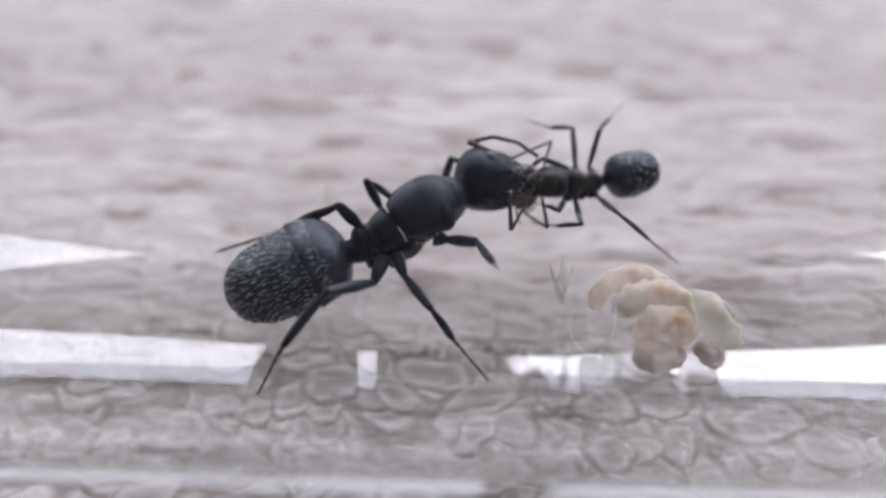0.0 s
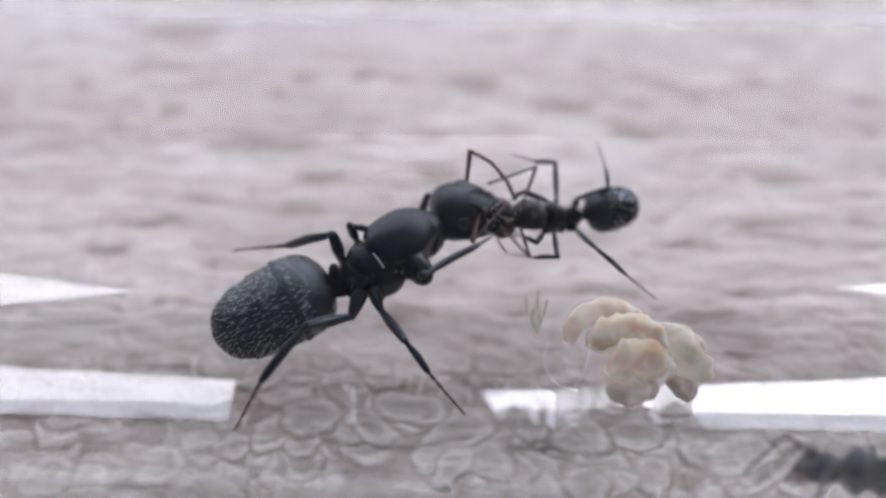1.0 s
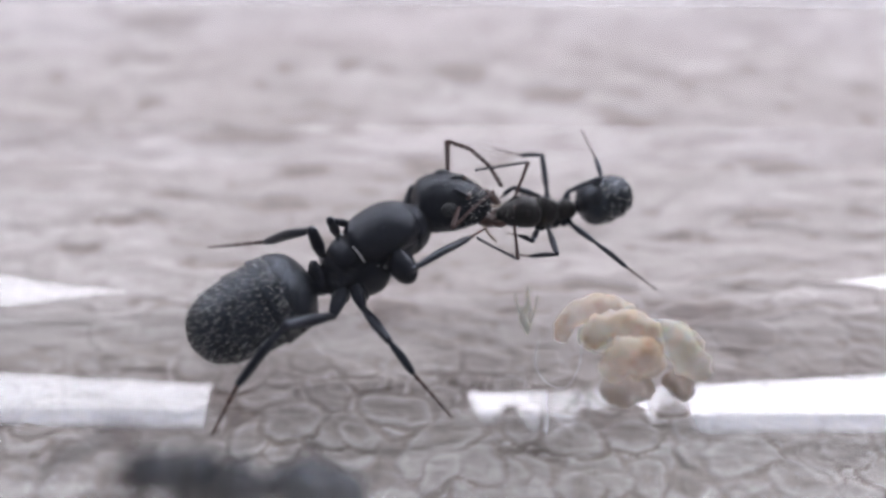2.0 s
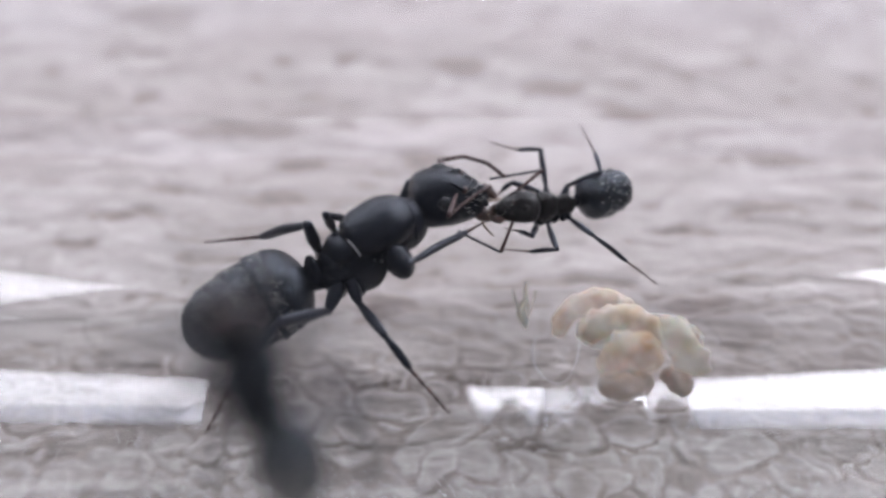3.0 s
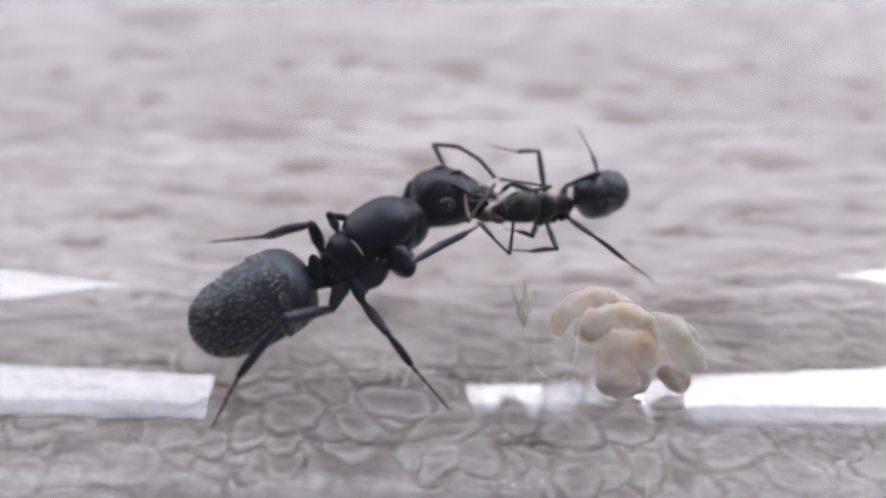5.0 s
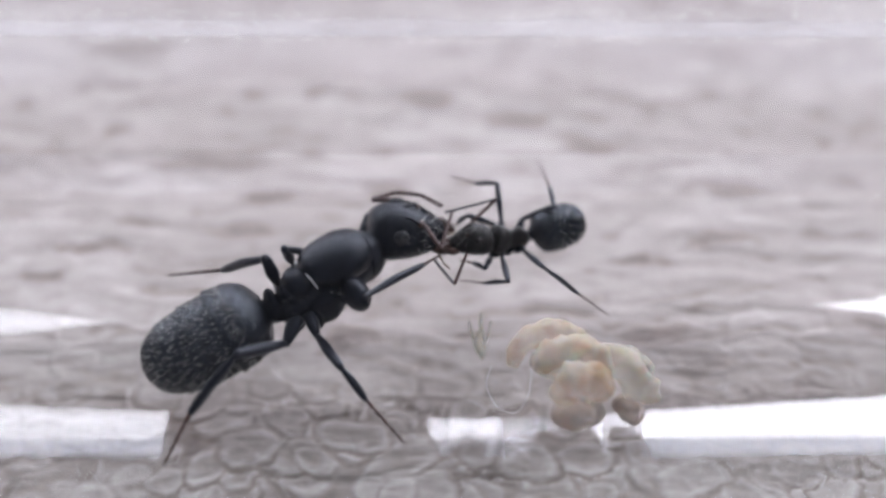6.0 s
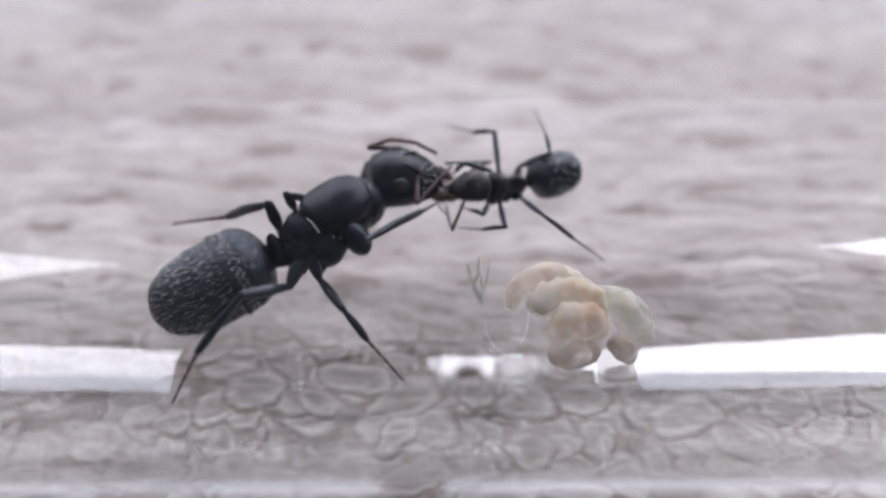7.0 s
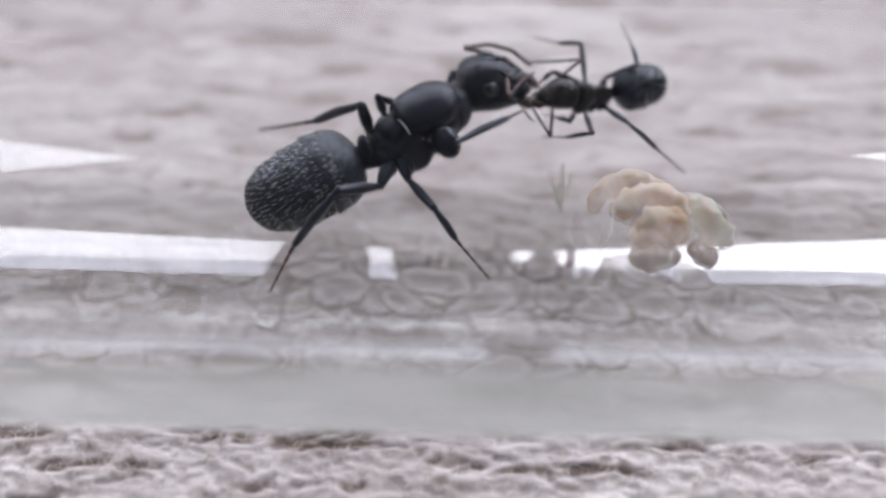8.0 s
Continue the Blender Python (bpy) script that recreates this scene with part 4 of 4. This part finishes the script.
CREAM, PALE = "lumpy cream ant larva in a translucent brood pile", "pale translucent ant larva in a brood pile"
for path, girth, mat, label in (
        ([(2.86, -1.4, 4.0), (3.22, -0.75, 4.7), (4.29, -0.4, 5.0), (5.47, -0.53, 4.8), (6.04, -1.02, 4.4)], 0.5, BROOD_CREAM, "curled cream ant larva on top of a brood pile"),
        ([(3.91, -2.0, 4.4), (4.26, -1.54, 4.9), (5.19, -1.39, 5.1), (6.2, -1.72, 4.9), (6.58, -2.17, 4.4)], 0.58, BROOD_CREAM, CREAM),
        ([(4.52, -3.19, 4.1), (5.0, -3.0, 4.8), (5.81, -2.85, 4.9), (6.55, -3.01, 4.3)], 0.68, BROOD_CREAM, "plump cream ant larva in a translucent brood pile"),
        ([(6.16, -1.05, 4.6), (7.0, -1.42, 4.8), (7.53, -2.28, 4.7), (8.14, -2.78, 4.2), (8.6, -2.95, 3.85)], 0.56, BROOD_PALE, "long pale translucent ant larva leaning on a brood pile"),
        ([(7.2, -0.7, 4.2), (7.9, -1.47, 4.3), (8.4, -2.16, 4.0)], 0.5, BROOD_PALE, PALE),
        # two foot larvae carry the pile's shade in their colour
        ([(4.4, -3.2, 3.5), (5.3, -3.6, 3.6), (6.4, -3.1, 3.5)], 0.56, BROOD_SHADED, "ant larva painted shade-dark at the foot of a brood pile"),
        ([(7.07, -2.73, 3.7), (7.48, -3.22, 3.5), (8.05, -3.12, 3.3)], 0.46, BROOD_SHADED, "ant larva painted greyish tan for shade at the foot of a brood pile"),
        ([(3.71, -0.98, 4.0), (4.6, -1.4, 4.1), (5.78, -1.37, 4.0)], 0.6, BROOD_PALE, PALE)):
    larva("larva", path, girth * 1.14, mat, label)


def wisp(name, pts, r, mat, label, category):
    bm = bmesh.new()
    strand(bm, pts, [r] * len(pts), 6, 6)
    return tagged(part(name, bm, mat), label, category)


wisp("fibre", [(1.94, -1.84, 4.6), (1.75, -2.3, 3.9), (2.2, -3.0, 3.4), (2.9, -3.4, 3.6), (3.35, -3.2, 4.6), (3.5, -2.4, 5.2)], 0.012, FIBRE, "fine white fibre curled beside the brood pile", "fibre")
bm = bmesh.new()
for pts, r in (([(1.63, 0.6, 5.2), (1.6, 0.4, 4.7), (1.72, 0.21, 4.1), (1.75, 0.13, 2.7)], 0.09), ([(1.08, 0.53, 4.8), (1.24, 0.27, 4.2), (1.57, 0.04, 3.3), (1.7, 0.1, 2.75)], 0.065), ([(2.05, 0.56, 4.7), (1.91, 0.16, 4.0), (1.69, 0.05, 3.2)], 0.065), ([(1.62, 0.3, 4.4), (1.45, 0.1, 3.9), (1.65, 0.0, 3.3)], 0.2)):
    strand(bm, pts, [r * k for k in (0.5, 1, 1, 0.7)[:len(pts)]], 7, 5)
tagged(part("stalk", bm, WITHERED), "tiny withered greenish stalk standing in the tube", "stalk")


# ---- movement ----
def at_mm(p, turn=(0, 0, 0)):
    return pose(p[0] * MM, p[1] * MM, p[2] * MM, *turn)


def about(p, axis, deg):
    """A turn about a part's own pivot, in its thing's space."""
    return Matrix.Translation(p) @ Matrix.Rotation(radians(deg), 4, Vector(axis))


def swing(leg, rows, root=None):
    """Keys a leg: rows of time, then where its knee and ankle point, in the thing's space (mm); root moves its hip with time."""
    rest = leg.location.copy()
    shins = [c for c in leg.children]
    knee0 = shins[0].location.copy()
    way0 = Vector(leg["shin_way"])
    thigh, shin = [], []
    for t, knee, ankle in rows:
        hip = root(t, rest) if root else rest
        q = knee0.rotation_difference(Vector(knee) * MM - hip)
        thigh.append((t, Matrix.Translation(hip) @ q.to_matrix().to_4x4()))
        bent = q.inverted() @ (Vector(ankle) - Vector(knee))
        shin.append((t, Matrix.Translation(knee0) @ way0.rotation_difference(bent).to_matrix().to_4x4()))
    walk(leg, thigh)
    for c in shins:
        walk(c, shin)


def motions():
    rises = [(0.0, 1.2), (0.5, 0.9), (1.0, 0.4), (1.5, 0.1), (3.0, 0.0), (7.0, 0.0), (7.5, 0.2), (8.0, 0.5)]
    walk(QUEEN, [(t, at_mm(QUEEN_AT + LIFT * k)) for t, k in rises])
    for key, knee, ankle in (("hind_near", (-7.88, -2.95, 6.68), (-9.72, -4.3, 4.82)), ("mid_near", (-4.06, -2.55, 5.4), (-3.1, -3.21, 4.2))):
        swing(QUEEN_PARTS[key], [(t, Vector(knee) - QUEEN_AT - LIFT * 0.5 * k, Vector(ankle) - QUEEN_AT - LIFT * k) for t, k in rises])
    body_axis = Vector((0.8, 0.59, 0.1))
    rolls = [(0.0, 26), (0.5, 15), (1.0, 9), (1.5, 5), (3.0, 0), (5.5, 0), (8.0, -3)]
    for key, share in (("thorax", 1.0), ("gaster", 0.9)):
        ob = QUEEN_PARTS[key]
        p = ob.location.copy()
        drift = {0.0: (-0.3, 0.1, 0.0), 0.5: (-0.12, 0.12, 0.0), 1.0: (-0.05, 0.14, 0.0), 1.5: (-0.04, 0.1, 0.0)} if key == "gaster" else {0.0: (-0.1, -0.15, 0.0)}
        walk(ob, [(t, Matrix.Translation(Vector(drift.get(t, (0, 0, 0))) * MM) @ about(p, body_axis, r * share)) for t, r in rolls])
    head = QUEEN_PARTS["head"]
    p = head.location.copy()
    head_rows = [(0.0, 40, -6, (0.15, 0.0, 0)), (0.5, 22, -4, (0.15, -0.1, 0)), (1.0, 11, -2, (0.12, 0, 0)), (1.5, 3, 0, (0.05, 0.05, 0)), (3.0, 0, 0, (0, 0, 0)), (3.5, 0, 1, (0, 0, 0)), (5.5, 0, 0, (0, 0, 0)), (6.5, 0, -1, (-0.05, 0, 0)), (7.5, 2, 0, (-0.05, -0.1, 0)), (8.0, 4, 0, (0.1, 0.2, 0))]

    def head_pose(r, y, d):
        return Matrix.Translation(Vector(d) * MM) @ about(p, (0.94, 0.3, -0.1), r) @ Matrix.Rotation(radians(y), 4, "Z")

    def on_head(t, place):
        """Where a place on the resting head has gone at t."""
        k = next((i for i in range(len(head_rows) - 1) if t <= head_rows[i + 1][0]), len(head_rows) - 2)
        (t0, r0, y0, d0), (t1, r1, y1, d1) = head_rows[k], head_rows[k + 1]
        f = (t - t0) / (t1 - t0)
        return head_pose(r0 + (r1 - r0) * f, y0 + (y1 - y0) * f, Vector(d0).lerp(Vector(d1), f)) @ (place - p)
    walk(head, [(t, head_pose(r, y, d)) for t, r, y, d in head_rows])
    o = QUEEN_AT
    Q = lambda x, y, z: Vector((x, y, z)) - o
    rest = (Q(-3.22, 0.0, 6.78), Q(-0.87, 2.5, 6.2))
    swing(QUEEN_PARTS["fore_near"], [(0.0, Q(-1.76, 0.8, 5.7), Q(-1.3, -1.5, 7.13)), (0.25, Q(-2.8, -0.3, 6.2), Q(-1.0, 0.0, 7.2)), (0.5, Q(-3.43, -0.4, 6.56), Q(-0.2, 2.0, 6.7)), (1.0, Q(-3.25, -0.35, 7.0), Q(-0.8, 2.3, 6.4)), (1.5, *rest), (5.5, *rest), (8.0, *rest)])
    coxa = QUEEN_PARTS["coxa"]
    c = coxa.location.copy()
    walk(coxa, [(t, Matrix.Translation(c + Vector(d) * MM)) for t, d in ((0.0, (-0.1, 0.95, 0.35)), (0.5, (-0.15, 0.45, 0.2)), (1.0, (0, 0.1, 0)), (1.5, (0, 0, 0)), (8.0, (0, 0, 0)))])
    elbows = [(0, -3.34, 5.62, 7.73), (0.1, -3.34, 5.62, 7.73), (0.2, -2.71, 6.49, 7.53), (0.3, -1.94, 6.34, 8.65), (0.4, -2.92, 6.31, 7.43), (0.5, -2.7, 6.38, 7.06), (0.6, -1.53, 6.71, 7.73), (0.7, -2.65, 6.49, 7.29), (0.8, -2.37, 6.66, 7.58), (0.9, -2.5, 6.54, 7.15), (1, -1.46, 6.33, 8.59), (1.1, -2.73, 6.44, 7.28), (1.2, -2.68, 6.43, 7.15), (1.3, -2.07, 6.7, 7.94), (1.4, -3.09, 6.11, 7.36), (1.6, -2.35, 6.59, 8.09), (1.8, -2.85, 6.35, 7.3), (2, -1.84, 6.59, 8.3), (2.2, -2.85, 6.35, 7.3), (2.4, -1.84, 6.59, 8.3), (2.6, -2.85, 6.35, 7.3), (2.8, -2.73, 6.36, 7.05), (2.9, -2.47, 6.53, 7.09), (3, -2.04, 6.56, 6.87)]
    elbows += [(3.2, -2.47, 6.52, 7.07), (3.3, -1.86, 6.74, 7.43), (3.4, -2.78, 6.36, 7.14), (3.5, -2.57, 6.39, 6.91), (3.6, -2.38, 6.64, 7.38), (3.7, -1.47, 6.71, 7.64), (3.8, -2.8, 6.28, 7.03), (3.9, -2.34, 6.56, 7.03), (4, -2.09, 6.53, 6.84), (4.1, -2.53, 6.54, 7.22), (4.3, -2.85, 6.35, 7.3), (4.5, -1.84, 6.59, 8.3), (4.7, -2.85, 6.35, 7.3), (4.9, -1.84, 6.59, 8.3), (5.1, -2.85, 6.35, 7.3), (5.3, -2.93, 6.27, 7.27), (5.5, -2.91, 6.3, 7.34), (5.6, -2.73, 6.42, 7.2), (6, -3.2, 5.82, 7.16), (6.2, -2.43, 6.38, 6.77), (6.5, -2.74, 6.24, 6.86), (7, -3.38, 5.44, 7.47), (7.5, -3.13, 6.02, 7.28), (8, -2.85, 6.35, 7.3)]
    swing(QUEEN_PARTS["feeler_far"], [(t, Q(x, y, z), Q(0.25, 5.6, 6.9)) for t, x, y, z in elbows], on_head)
    elbows = [(0, -0.76, 2.5, 6.17), (0.4, -0.72, 2.52, 6.15), (0.9, -1.34, 2.17, 6.75), (1.2, -1.11, 2.08, 7.06), (1.6, -1.53, 2.15, 6.91), (2.8, -1.63, 2.09, 7.5), (3.2, -1.43, 2.07, 7.24), (3.4, -0.45, 2.39, 6.46), (3.7, -0.25, 2.21, 7.25), (3.8, -1.38, 2.05, 7.43), (4, -0.84, 2.05, 7.6), (4.1, -1.42, 2.06, 7.41), (5.4, -0.68, 2.09, 7.23), (5.5, -0.93, 2.06, 7.8), (5.6, 0.06, 2.36, 7.67), (7.4, -1.23, 2.07, 7.11), (8, -0.93, 2.04, 7.6)]
    swing(QUEEN_PARTS["feeler_near"], [(t, Q(x, y, z), Q(0.38, 5.0, 6.8)) for t, x, y, z in elbows], on_head)
    far = (Q(-7.27, 1.19, 7.8), Q(-9.73, 2.8, 5.6))
    swing(QUEEN_PARTS["hind_far"], [(0.0, Q(-8.5, 1.2, 8.0), Q(-10.7, 1.8, 6.2)), (0.3, Q(-7.95, 1.4, 7.7), Q(-10.1, 2.3, 5.8)), (0.5, Q(-7.7, 1.3, 7.8), Q(-9.95, 2.4, 5.7)), (1.0, *far), (8.0, *far)])
    mid = (Q(-6.61, 1.8, 7.8), Q(-5.75, 3.1, 6.2))
    swing(QUEEN_PARTS["mid_far"], [(0.0, Q(-7.12, 2.69, 7.8), Q(-6.45, 3.3, 6.6)), (0.5, Q(-6.8, 2.2, 7.8), Q(-6.0, 3.2, 6.4)), (1.0, *mid), (8.0, *mid)])
    walk(FED, [(t, at_mm(FED_AT + Vector(d), (0, 0, r))) for t, d, r in (
        (0.0, (-0.35, 0.1, 0), -3), (0.5, (-0.1, 0.2, 0), -5), (1.0, (-0.08, 0.25, 0), -6), (1.5, (-0.06, 0.15, 0), -2), (3.0, (0.02, -0.02, 0), 0), (3.5, (0.0, 0.05, 0), 1), (4.0, (0.0, 0.05, 0), 2), (5.5, (0, 0, 0), 0), (6.5, (-0.1, -0.05, 0), -2), (7.5, (-0.05, 0, 0), 0), (8.0, (0.15, 0.1, 0), -2))])

    F = lambda x, y, z: Vector((x, y, z)) - FED_AT
    up = (F(5.07, 5.36, 7.2), F(4.98, 6.8, 7.2))
    swing(FED_PARTS["hind_far"], [(0.0, F(3.72, 6.5, 7.3), F(4.35, 7.9, 7.1)), (0.4, F(4.5, 5.9, 7.3), F(4.65, 7.2, 7.6)), (0.8, *up), (8.0, *up)])
    feel = [(0, -0.92, 1.36, 1.21, -2.9, 0.03, 1.03), (0.5, -0.92, 0.76, 2.03, -2.98, -0.04, 1.09), (1, -0.85, 0.75, 2.02, -3.04, 0.06, 1.31), (1.5, -0.89, 0.75, 2.03, -3.26, 0.48, 1.75), (3, 0.06, 0.57, 1.39, -2.31, 0.38, 1.01), (3.5, 0.3, 0.13, 1.24, -2.09, 0.15, 1.03), (4, 0.39, -0.21, 1.12, -1.91, 0.35, 1.54), (5.5, 0.4, -0.18, 1.08, -1.83, 0.4, 0.85), (6, -0.08, 0.47, 1.67, -2.39, 0.03, 1.2), (6.5, 0.25, 0.53, 0.86, -2.14, 0.38, 0.77), (7, -0.01, 0.93, 0.52, -2.17, 0.05, 1.1), (7.5, 0.12, 0.73, 0.96, -1.9, 1.2, 0.6), (8, -0.01, 0.67, 1.39, -2.36, 0.88, 0.99)]
    swing(FED_PARTS["feeler_far"], [(r[0], r[1:4], r[4:]) for r in feel])
    feel = [(0, -1.0, -2.76, -0.54, -2.13, -1.21, -1.0), (0.5, -1.01, -2.51, -0.88, -2.88, -1.89, -0.15), (1, -0.77, -2.45, -0.84, -2.02, -0.76, -0.8), (1.5, -0.88, -2.63, -0.69, -2.58, -1.78, 0.2), (3, -1.87, -2.45, -0.87, -3.76, -1.82, -0.18), (3.5, -2.03, -2.5, -0.71, -3.69, -1.37, -0.09), (4, -1.41, -2.53, -0.91, -2.93, -1.5, 0.11), (5.5, -1.64, -2.95, -0.08, -2.95, -1.3, 0.03), (6, -1.84, -2.83, -0.3, -2.82, -0.98, -0.51), (6.5, -1.06, -2.97, 0.11, -2.33, -1.3, -0.05), (7, -1.92, -2.55, -0.74, -2.24, -0.49, -1.02), (7.5, -1.42, -2.97, -0.1, -2.35, -1.1, -0.39), (8, -1.42, -2.96, -0.15, -2.32, -1.08, 0.14)]
    swing(FED_PARTS["feeler_near"], [(r[0], r[1:4], r[4:]) for r in feel])

    def on_glass(x, deg, heading):
        up = Vector((0, math.sin(radians(deg)), math.cos(radians(deg))))
        tang = Vector((0, -math.cos(radians(deg)), math.sin(radians(deg))))
        fwd = Vector((1, 0, 0)) * math.cos(radians(heading)) + tang * math.sin(radians(heading))
        side = up.cross(fwd)
        m = Matrix((fwd, side, up)).transposed().to_4x4()
        return Matrix.Translation(wall_point(x, deg) * MM) @ m
    rows = [(0.0, 30, 40, 184), (0.8, 20, 44, 185), (0.9, 16.6, 44, 186), (1.0, 12.12, 43.5, 186), (1.1, 10.66, 40, 187), (1.2, 8.38, 42, 183), (1.3, 4.67, 42.5, 184), (1.4, 2.83, 42, 182), (1.5, 0.24, 46.8, 170), (1.6, -3.05, 53, 160), (1.7, -7.0, 59, 158), (2.3, -7.3, 80, 130), (2.8, -4.86, 92.4, 92), (3.0, -5.35, 92, 96), (3.2, -5.5, 90.5, 97), (3.4, -6.1, 94, 101), (3.5, -6.7, 94.8, 102), (3.6, -7.3, 99, 102.5), (3.7, -9.0, 96.5, 109), (3.8, -12.0, 92.6, 108), (3.9, -15.5, 92, 125), (4.1, -21, 92, 160), (5.0, -34, 90, 178), (8.0, -45, 90, 180)]
    walk(ROAMER, [(t, on_glass(x, d, h)) for t, x, d, h in rows])
    # striding legs of the walking worker: alternate triples sweep to and fro
    for key, leg in ROAMER_PARTS.items():
        if key in ("thorax", "gaster", "head", "feeler_far", "feeler_near"):
            continue
        phase = 1 if key in ("fore_near", "mid_far", "hind_near") else -1
        p = leg.location.copy()
        walk(leg, [(t, about(p, (0, 0, 1), 14 * phase * (1 if k % 2 else -1) * (1 if 0.7 < t < 4.3 else 0))) for k, t in enumerate([0.0] + [0.7 + 0.15 * i for i in range(25)] + [8.0])])


motions()
